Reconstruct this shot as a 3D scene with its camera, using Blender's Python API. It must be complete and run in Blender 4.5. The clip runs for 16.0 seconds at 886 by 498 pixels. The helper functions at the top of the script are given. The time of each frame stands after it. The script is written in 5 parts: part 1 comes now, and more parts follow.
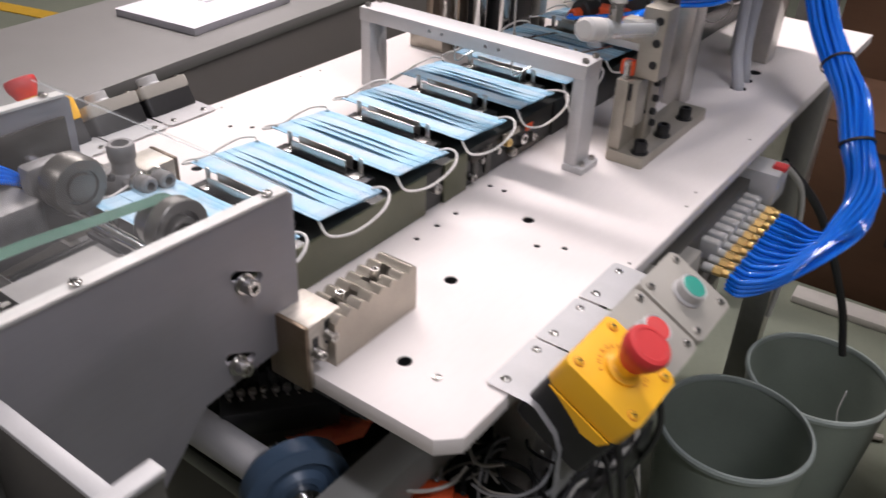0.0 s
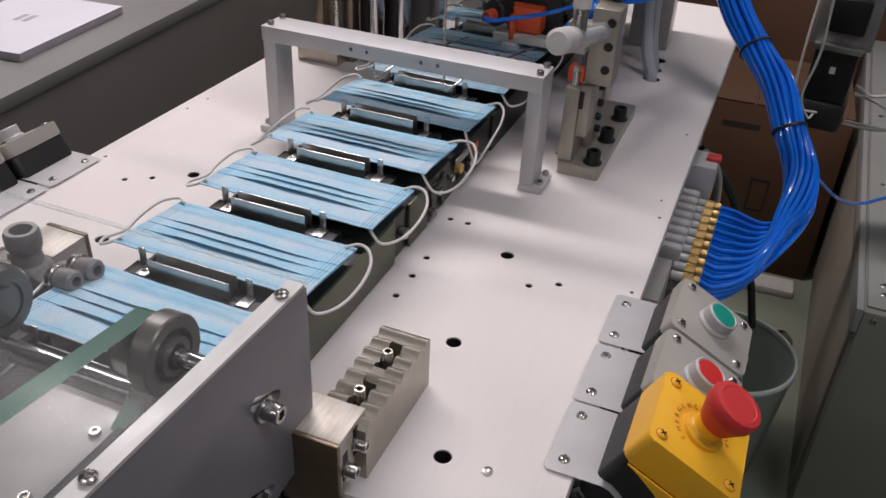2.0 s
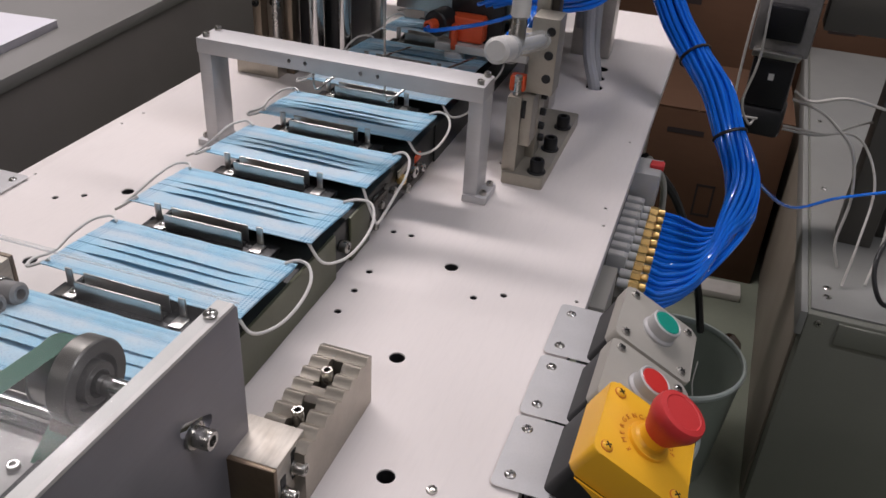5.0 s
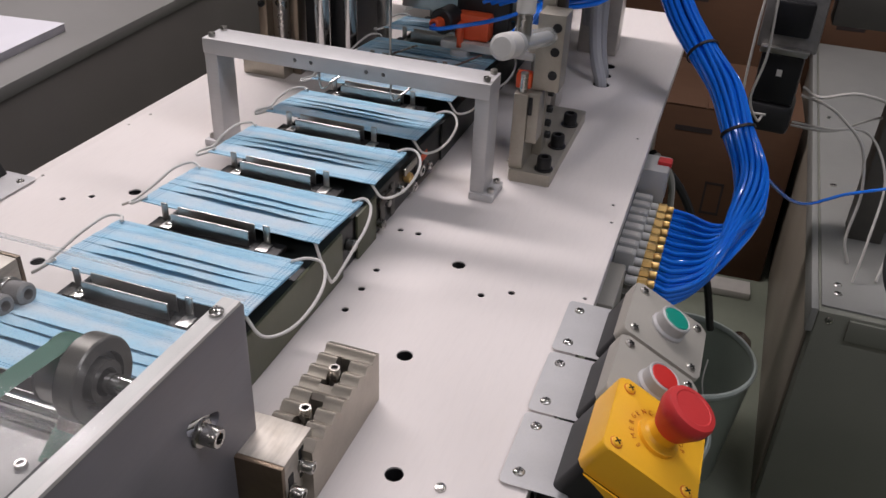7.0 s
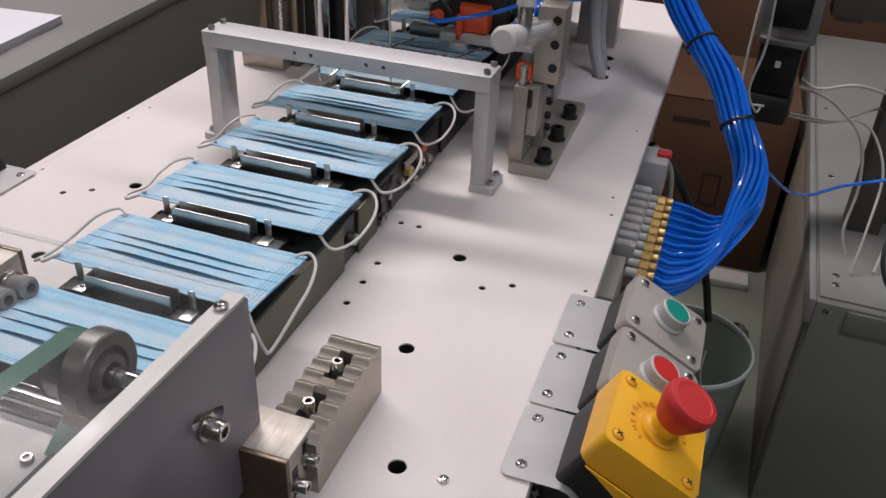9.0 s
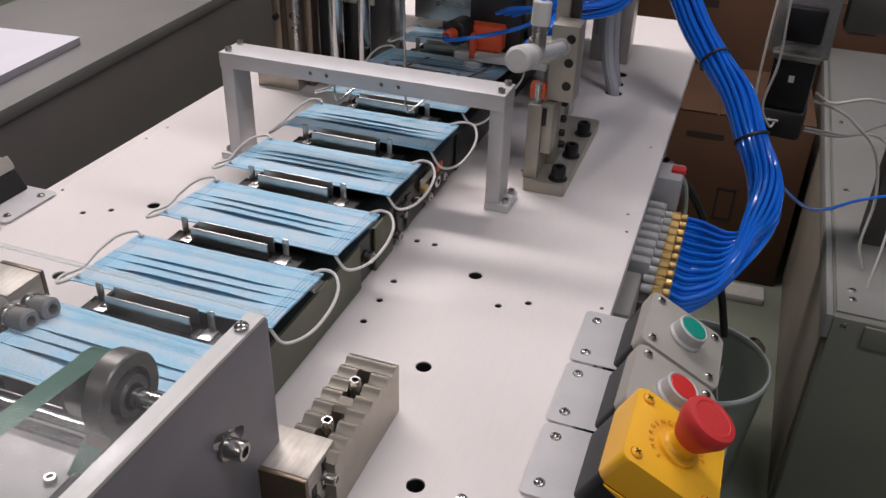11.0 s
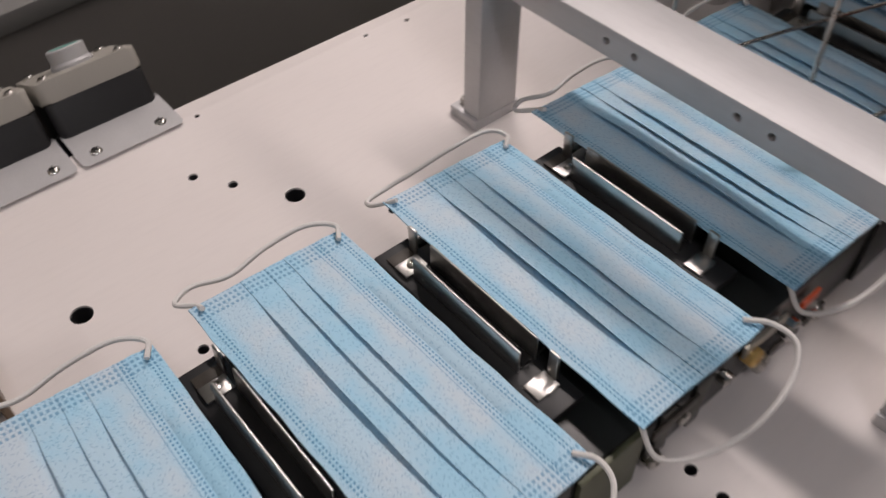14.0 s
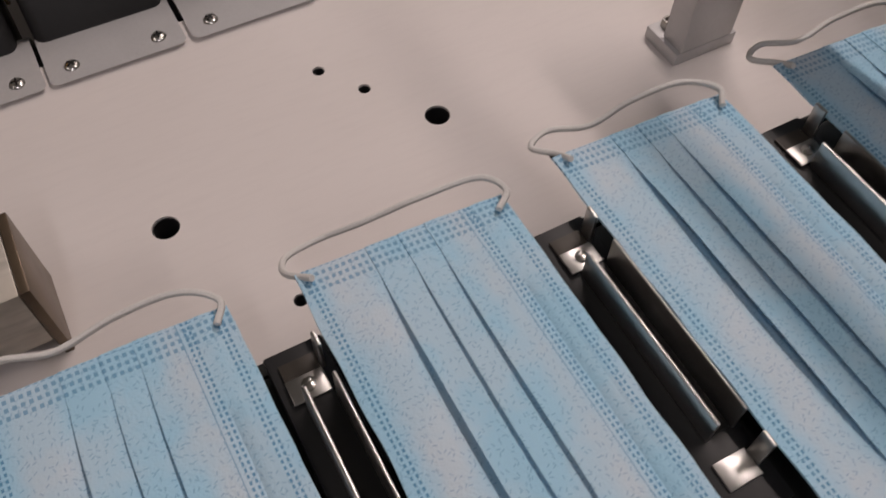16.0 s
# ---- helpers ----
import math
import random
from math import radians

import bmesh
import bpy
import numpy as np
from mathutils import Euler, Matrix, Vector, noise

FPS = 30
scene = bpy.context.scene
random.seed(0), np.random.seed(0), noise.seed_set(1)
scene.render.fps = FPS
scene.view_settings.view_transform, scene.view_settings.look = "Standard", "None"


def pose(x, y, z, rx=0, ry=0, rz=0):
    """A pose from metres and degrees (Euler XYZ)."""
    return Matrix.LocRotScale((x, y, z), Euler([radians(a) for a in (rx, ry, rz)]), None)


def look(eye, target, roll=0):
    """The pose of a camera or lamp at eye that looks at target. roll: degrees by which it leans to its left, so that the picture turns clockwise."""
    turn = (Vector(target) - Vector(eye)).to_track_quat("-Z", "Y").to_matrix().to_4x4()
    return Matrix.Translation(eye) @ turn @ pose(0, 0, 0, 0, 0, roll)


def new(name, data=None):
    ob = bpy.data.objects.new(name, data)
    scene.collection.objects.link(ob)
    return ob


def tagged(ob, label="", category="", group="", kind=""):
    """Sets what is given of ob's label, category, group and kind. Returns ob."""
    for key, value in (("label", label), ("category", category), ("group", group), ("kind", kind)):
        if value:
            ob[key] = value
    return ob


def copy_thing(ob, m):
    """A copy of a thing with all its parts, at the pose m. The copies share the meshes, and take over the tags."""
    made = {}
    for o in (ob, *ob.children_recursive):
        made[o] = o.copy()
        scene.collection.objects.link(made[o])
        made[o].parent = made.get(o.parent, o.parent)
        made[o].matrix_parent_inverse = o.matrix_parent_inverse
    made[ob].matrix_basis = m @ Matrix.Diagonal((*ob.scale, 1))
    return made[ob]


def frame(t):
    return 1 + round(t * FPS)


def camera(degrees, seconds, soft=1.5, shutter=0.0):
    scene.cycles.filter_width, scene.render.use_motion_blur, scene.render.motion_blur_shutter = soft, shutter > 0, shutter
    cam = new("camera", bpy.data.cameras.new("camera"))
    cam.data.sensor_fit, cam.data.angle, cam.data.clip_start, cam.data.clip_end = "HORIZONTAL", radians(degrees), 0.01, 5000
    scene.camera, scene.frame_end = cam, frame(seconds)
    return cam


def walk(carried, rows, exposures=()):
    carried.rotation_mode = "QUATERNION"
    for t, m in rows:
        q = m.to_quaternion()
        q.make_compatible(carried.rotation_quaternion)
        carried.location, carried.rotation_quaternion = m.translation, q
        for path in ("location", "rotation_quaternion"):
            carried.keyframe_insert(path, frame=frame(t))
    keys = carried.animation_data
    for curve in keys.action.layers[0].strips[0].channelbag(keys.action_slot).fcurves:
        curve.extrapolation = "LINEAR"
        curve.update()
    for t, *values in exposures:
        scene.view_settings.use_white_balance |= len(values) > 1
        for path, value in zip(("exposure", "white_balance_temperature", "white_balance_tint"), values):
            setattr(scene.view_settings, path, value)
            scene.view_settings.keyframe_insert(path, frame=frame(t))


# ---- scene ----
cam = camera(55.2, 16.0, 1.5, 0.5)
PATH = [
    (0, (0.552, -0.684, 1.326), (-0.424, 0.7, 0.262), 2.4),
    (0.5, (0.451, -0.673, 1.323), (-0.496, 0.718, 0.242), 2.1),
    (1, (0.391, -0.663, 1.319), (-0.372, 0.833, 0.232), 1.7),
    (1.5, (0.37, -0.659, 1.318), (-0.288, 0.883, 0.227), 2.4),
    (2, (0.364, -0.652, 1.317), (-0.242, 0.918, 0.236), 2.9),
    (2.5, (0.375, -0.647, 1.317), (-0.203, 0.944, 0.252), 2.8),
    (3, (0.376, -0.647, 1.316), (-0.185, 0.946, 0.245), 2.7),
    (3.5, (0.372, -0.646, 1.314), (-0.187, 0.949, 0.244), 2.7),
    (4, (0.374, -0.642, 1.312), (-0.179, 0.949, 0.234), 2.7),
    (4.5, (0.374, -0.638, 1.312), (-0.186, 0.951, 0.234), 2.6),
    (5, (0.37, -0.637, 1.312), (-0.142, 0.983, 0.258), 3.5),
    (5.2, (0.373, -0.638, 1.312), (-0.157, 0.982, 0.265), 3.1),
    (7.3, (0.371, -0.635, 1.306), (-0.158, 0.98, 0.251), 2.6),
    (7.5, (0.372, -0.634, 1.305), (-0.148, 0.982, 0.248), 2.7),
    (8, (0.374, -0.635, 1.307), (-0.148, 0.977, 0.244), 2.7),
    (8.5, (0.374, -0.636, 1.31), (-0.149, 0.969, 0.238), 2.7),
    (9, (0.368, -0.638, 1.31), (-0.153, 0.97, 0.24), 2.7),
    (9.2, (0.366, -0.637, 1.309), (-0.172, 0.969, 0.246), 2.3),
    (11.5, (0.366, -0.641, 1.315), (-0.203, 0.971, 0.276), 1.4),
    (12, (0.363, -0.624, 1.312), (-0.294, 0.932, 0.241), -0.1),
    (12.5, (0.361, -0.492, 1.296), (-0.468, 0.91, 0.137), -1.9),
    (13, (0.339, -0.305, 1.294), (-0.604, 0.948, 0.052), -1.3),
    (13.5, (0.245, -0.241, 1.275), (-0.742, 0.838, -0.088), -0.5),
    (14, (0.178, -0.177, 1.253), (-0.856, 0.684, -0.226), -0.6),
    (14.5, (0.135, -0.145, 1.229), (-0.891, 0.538, -0.347), -0.0),
    (15, (0.099, -0.143, 1.202), (-0.885, 0.42, -0.446), 0.5),
    (15.5, (0.079, -0.149, 1.191), (-0.867, 0.384, -0.489), 1.4),
    (16, (0.082, -0.141, 1.202), (-0.887, 0.395, -0.463), 0.8),
]
EXPOSURES = [(0.0, 0.64, 6420, 19), (0.5, 0.38, 6350, 19), (0.9, -0.04, 6280, 18), (1.6, -0.04, 6320, 18), (4.5, -0.01, 6360, 18), (11.5, -0.01, 6360, 18), (12.5, 0.06, 6320, 18), (13.2, -0.34, 6350, 18), (14.0, -0.38, 6740, 19), (14.8, -0.58, 7000, 21), (16.0, -0.79, 7000, 22)]
walk(cam, [(t, look(eye, target, roll)) for t, eye, target, roll in PATH], exposures=EXPOSURES)

# ---------------------------------------------------------------- light
world = bpy.data.worlds.new("hall")
scene.world = world
world.use_nodes = True
world.node_tree.nodes["Background"].inputs[0].default_value = (0.9, 0.93, 1.0, 1)
world.node_tree.nodes["Background"].inputs[1].default_value = 0.10
T = 0.88            # height of the machine's table top


def tube_lamp(x, y, z, length, power, colour, rz=0):
    data = bpy.data.lights.new("ceiling_tube", "AREA")
    data.shape, data.size, data.size_y, data.energy, data.color = "RECTANGLE", length, 0.16, power, colour
    ob = new("ceiling_tube", data)
    ob.matrix_world = pose(x, y, z, 0, 0, rz)
    return ob


# first lamp follows the cast shadows; the other four are added, unseen fill
LAMPS = [(-0.85, 0.94, 2.4, 54, (1.0, 0.945, 0.905)), (-0.4, -2.0, 1.5, 15, (1.0, 0.96, 0.93)), (1.5, -0.5, 1.5, 17, (0.94, 0.96, 1.0)), (1.5, 2.3, 1.5, 8, (0.95, 0.97, 1.0)), (-3.2, 2.8, 1.5, 22, (1.0, 0.96, 0.92))]
for lamp_x, lamp_y, lamp_l, lamp_w, lamp_c in LAMPS:
    tube_lamp(lamp_x, lamp_y, 2.72, lamp_l, lamp_w, lamp_c, 3)


# ---------------------------------------------------------------- materials
def material(name, colour, rough=0.5, metal=0.0, grain=0.0, scale=200.0, stain=0.0, stain_scale=6.0, bump=0.0, stretch=(1, 1, 1), spec=0.5, second=None, coat=0.0):
    """A surface with two scales of variation: grain (fine) and stain (broad)."""
    m = bpy.data.materials.new(name)
    m.use_nodes = True
    nt = m.node_tree
    b = nt.nodes["Principled BSDF"]
    b.inputs["Roughness"].default_value, b.inputs["Metallic"].default_value = rough, metal
    b.inputs["Specular IOR Level"].default_value = spec
    b.inputs["Coat Weight"].default_value = coat
    tc = nt.nodes.new("ShaderNodeTexCoord")
    mp = nt.nodes.new("ShaderNodeMapping")
    mp.inputs["Scale"].default_value = stretch
    nt.links.new(tc.outputs["Object"], mp.inputs["Vector"])
    n1, n2 = nt.nodes.new("ShaderNodeTexNoise"), nt.nodes.new("ShaderNodeTexNoise")
    n1.inputs["Scale"].default_value, n2.inputs["Scale"].default_value = scale, stain_scale
    n1.inputs["Detail"].default_value, n2.inputs["Detail"].default_value = 3, 5
    nt.links.new(mp.outputs[0], n1.inputs["Vector"])
    nt.links.new(tc.outputs["Object"], n2.inputs["Vector"])
    c = Vector(colour)
    second = Vector(second) if second else c * 0.62
    mix2 = nt.nodes.new("ShaderNodeMix")
    mix2.data_type = "RGBA"
    mix2.inputs["A"].default_value, mix2.inputs["B"].default_value = (*c, 1), (*second, 1)
    r2 = nt.nodes.new("ShaderNodeMapRange")
    r2.inputs["From Min"].default_value, r2.inputs["From Max"].default_value, r2.inputs["To Max"].default_value = 0.42, 0.75, stain
    nt.links.new(n2.outputs["Fac"], r2.inputs["Value"])
    nt.links.new(r2.outputs[0], mix2.inputs["Factor"])
    mix1 = nt.nodes.new("ShaderNodeMix")
    mix1.data_type = "RGBA"
    mix1.inputs["B"].default_value = (*(c * 0.5), 1)
    r1 = nt.nodes.new("ShaderNodeMapRange")
    r1.inputs["From Min"].default_value, r1.inputs["From Max"].default_value, r1.inputs["To Max"].default_value = 0.45, 0.8, grain
    nt.links.new(n1.outputs["Fac"], r1.inputs["Value"])
    nt.links.new(r1.outputs[0], mix1.inputs["Factor"])
    nt.links.new(mix2.outputs["Result"], mix1.inputs["A"])
    nt.links.new(mix1.outputs["Result"], b.inputs["Base Color"])
    rr = nt.nodes.new("ShaderNodeMapRange")
    rr.inputs["To Min"].default_value, rr.inputs["To Max"].default_value = max(0.02, rough - 0.08), min(1, rough + 0.1)
    nt.links.new(n2.outputs["Fac"], rr.inputs["Value"])
    nt.links.new(rr.outputs[0], b.inputs["Roughness"])
    if bump:
        bp = nt.nodes.new("ShaderNodeBump")
        bp.inputs["Strength"].default_value, bp.inputs["Distance"].default_value = bump, 0.0006
        nt.links.new(n1.outputs["Fac"], bp.inputs["Height"])
        nt.links.new(bp.outputs[0], b.inputs["Normal"])
    return m


def nonwoven():
    """Pale blue mask cloth: soft blotches, fine pressed flecks, rows of weld dots along the rims."""
    m = bpy.data.materials.new("nonwoven_blue")
    m.use_nodes = True
    nt = m.node_tree
    b = nt.nodes["Principled BSDF"]
    b.inputs["Roughness"].default_value = 0.62
    b.inputs["Sheen Weight"].default_value = 0.15
    tc = nt.nodes.new("ShaderNodeTexCoord")
    info = nt.nodes.new("ShaderNodeObjectInfo")
    add = nt.nodes.new("ShaderNodeVectorMath")
    nt.links.new(tc.outputs["Object"], add.inputs[0])
    off = nt.nodes.new("ShaderNodeVectorMath")
    off.operation = "SCALE"
    off.inputs[0].default_value = (0.6, 0.4, 0.2)
    nt.links.new(info.outputs["Random"], off.inputs["Scale"])
    nt.links.new(off.outputs[0], add.inputs[1])
    blot = nt.nodes.new("ShaderNodeTexNoise")
    blot.inputs["Scale"].default_value, blot.inputs["Detail"].default_value = 34, 7
    nt.links.new(add.outputs[0], blot.inputs["Vector"])
    ramp = nt.nodes.new("ShaderNodeMapRange")
    ramp.inputs["From Min"].default_value, ramp.inputs["From Max"].default_value = 0.43, 0.60
    nt.links.new(blot.outputs["Fac"], ramp.inputs["Value"])
    mix = nt.nodes.new("ShaderNodeMix")
    mix.data_type = "RGBA"
    mix.inputs["A"].default_value, mix.inputs["B"].default_value = (0.34, 0.615, 0.785, 1), (0.54, 0.655, 0.735, 1)
    # pressed flecks: short dashes lying every way
    vor = nt.nodes.new("ShaderNodeTexVoronoi")
    vor.voronoi_dimensions = "2D"
    vor.inputs["Scale"].default_value = 430
    nt.links.new(add.outputs[0], vor.inputs["Vector"])
    away = nt.nodes.new("ShaderNodeVectorMath")
    away.operation = "SUBTRACT"
    nt.links.new(add.outputs[0], away.inputs[0])
    nt.links.new(vor.outputs["Position"], away.inputs[1])
    spin = nt.nodes.new("ShaderNodeVectorRotate")
    spin.rotation_type = "Z_AXIS"
    tint = nt.nodes.new("ShaderNodeSeparateColor")
    nt.links.new(vor.outputs["Color"], tint.inputs[0])
    whirl = nt.nodes.new("ShaderNodeMath")
    whirl.operation = "MULTIPLY"
    whirl.inputs[1].default_value = 6.28
    nt.links.new(tint.outputs[0], whirl.inputs[0])
    nt.links.new(away.outputs[0], spin.inputs["Vector"])
    nt.links.new(whirl.outputs[0], spin.inputs["Angle"])
    dash = nt.nodes.new("ShaderNodeSeparateXYZ")
    nt.links.new(spin.outputs[0], dash.inputs[0])
    # weld dots along the rims
    sep = nt.nodes.new("ShaderNodeSeparateXYZ")
    nt.links.new(tc.outputs["Object"], sep.inputs[0])

    def math(op, a, c=None, d=None):
        n = nt.nodes.new("ShaderNodeMath")
        n.operation = op
        for i, v in enumerate((a, c, d)):
            if v is None:
                continue
            if isinstance(v, (int, float)):
                n.inputs[i].default_value = v
            else:
                nt.links.new(v, n.inputs[i])
        return n.outputs[0]

    ax, ay = math("ABSOLUTE", sep.outputs["X"]), math("ABSOLUTE", sep.outputs["Y"])
    # the cloth lies in fewer blue layers beside the pleats: two paler bands along the mask

    def band(lo, hi, soft=0.005):
        up, down = nt.nodes.new("ShaderNodeMapRange"), nt.nodes.new("ShaderNodeMapRange")
        for n, a, c in ((up, lo - soft, lo + soft), (down, hi + soft, hi - soft)):
            n.interpolation_type = "SMOOTHSTEP"
            n.inputs["From Min"].default_value, n.inputs["From Max"].default_value = a, c
            nt.links.new(sep.outputs["Y"], n.inputs["Value"])
        return math("MULTIPLY", up.outputs[0], down.outputs[0])

    pale = math("ADD", band(-0.032, -0.016), band(0.019, 0.028))
    pale = math("MINIMUM", math("ADD", math("MULTIPLY", pale, 0.58), math("MULTIPLY", ramp.outputs[0], 0.48)), 1.0)
    nt.links.new(pale, mix.inputs["Factor"])
    near_dash = math("LESS_THAN", math("ABSOLUTE", dash.outputs["X"]), 0.00075)
    thin_dash = math("LESS_THAN", math("ABSOLUTE", dash.outputs["Y"]), 0.00023)
    some = math("GREATER_THAN", tint.outputs[1], 0.25)
    fleck = math("MULTIPLY", math("MULTIPLY", math("MULTIPLY", near_dash, thin_dash), some), 0.36)
    yy = sep.outputs["Y"]

    def wave(v, period, cover):
        return math("GREATER_THAN", math("SINE", math("MULTIPLY", v, 2 * 3.14159 / period)), cover)

    def between_lines(v, lo, hi):
        return math("MULTIPLY", math("GREATER_THAN", v, lo), math("LESS_THAN", v, hi))

    # short ends: blocks of three rows of pressed cells; long rims: double rows of dashes and a line
    cells = math("MULTIPLY", math("MULTIPLY", wave(ax, 0.0032, -0.1), wave(yy, 0.0026, -0.1)), between_lines(ax, 0.0752, 0.0868))
    dashes = math("MULTIPLY", math("MULTIPLY", wave(sep.outputs["X"], 0.0023, -0.2), wave(yy, 0.0019, 0.1)), math("ADD", between_lines(yy, 0.0286, 0.0322), math("ADD", between_lines(yy, 0.0392, 0.0428), between_lines(yy, -0.0385, -0.0345))))
    line = math("MULTIPLY", between_lines(yy, 0.0268, 0.0272), 0.6)
    weld = math("MAXIMUM", math("MULTIPLY", cells, 0.66), math("MAXIMUM", math("MULTIPLY", dashes, 0.85), line))
    dark = math("MAXIMUM", weld, fleck)
    mix2 = nt.nodes.new("ShaderNodeMix")
    mix2.data_type = "RGBA"
    mix2.inputs["B"].default_value = (0.05, 0.24, 0.44, 1)
    nt.links.new(dark, mix2.inputs["Factor"])
    nt.links.new(mix.outputs["Result"], mix2.inputs["A"])
    nt.links.new(mix2.outputs["Result"], b.inputs["Base Color"])
    fib = nt.nodes.new("ShaderNodeTexNoise")
    fib.inputs["Scale"].default_value = 900
    nt.links.new(tc.outputs["Object"], fib.inputs["Vector"])
    h = math("SUBTRACT", math("MULTIPLY", fib.outputs["Fac"], 0.8), dark)
    bp = nt.nodes.new("ShaderNodeBump")
    bp.inputs["Strength"].default_value, bp.inputs["Distance"].default_value = 0.7, 0.0006
    nt.links.new(h, bp.inputs["Height"])
    nt.links.new(bp.outputs[0], b.inputs["Normal"])
    return m


def clear(name, colour=(1, 1, 1), rough=0.02, alpha=0.12):
    m = bpy.data.materials.new(name)
    m.use_nodes = True
    b = m.node_tree.nodes["Principled BSDF"]
    b.inputs["Base Color"].default_value = (*colour, 1)
    b.inputs["Roughness"].default_value = rough
    b.inputs["Alpha"].default_value = alpha
    b.inputs["IOR"].default_value = 1.49
    return m


def sheet_acrylic():
    """Clear sheet: see-through, glossy by Fresnel, with a faint haze of dust."""
    m = bpy.data.materials.new("clear_acrylic")
    m.use_nodes = True
    nt = m.node_tree
    nt.nodes.remove(nt.nodes["Principled BSDF"])
    through_light, gloss, dust = nt.nodes.new("ShaderNodeBsdfTransparent"), nt.nodes.new("ShaderNodeBsdfGlossy"), nt.nodes.new("ShaderNodeBsdfDiffuse")
    gloss.inputs["Roughness"].default_value = 0.10
    through_light.inputs["Color"].default_value = (0.96, 0.98, 0.98, 1)
    dust.inputs["Color"].default_value = (0.8, 0.8, 0.8, 1)
    fresnel = nt.nodes.new("ShaderNodeFresnel")
    fresnel.inputs["IOR"].default_value = 1.49
    shine, haze = nt.nodes.new("ShaderNodeMixShader"), nt.nodes.new("ShaderNodeMixShader")
    weak = nt.nodes.new("ShaderNodeMath")
    weak.operation = "MULTIPLY"
    weak.inputs[1].default_value = 0.07
    nt.links.new(fresnel.outputs[0], weak.inputs[0])
    nt.links.new(weak.outputs[0], shine.inputs[0])
    nt.links.new(through_light.outputs[0], shine.inputs[1])
    nt.links.new(gloss.outputs[0], shine.inputs[2])
    smear = nt.nodes.new("ShaderNodeTexNoise")
    smear.inputs["Scale"].default_value, smear.inputs["Detail"].default_value = 9, 6
    level = nt.nodes.new("ShaderNodeMapRange")
    level.inputs["From Min"].default_value, level.inputs["From Max"].default_value = 0.35, 0.75
    level.inputs["To Min"].default_value, level.inputs["To Max"].default_value = 0.02, 0.07
    nt.links.new(smear.outputs["Fac"], level.inputs["Value"])
    nt.links.new(level.outputs[0], haze.inputs[0])
    nt.links.new(shine.outputs[0], haze.inputs[1])
    nt.links.new(dust.outputs[0], haze.inputs[2])
    nt.links.new(haze.outputs[0], nt.nodes["Material Output"].inputs["Surface"])
    return m


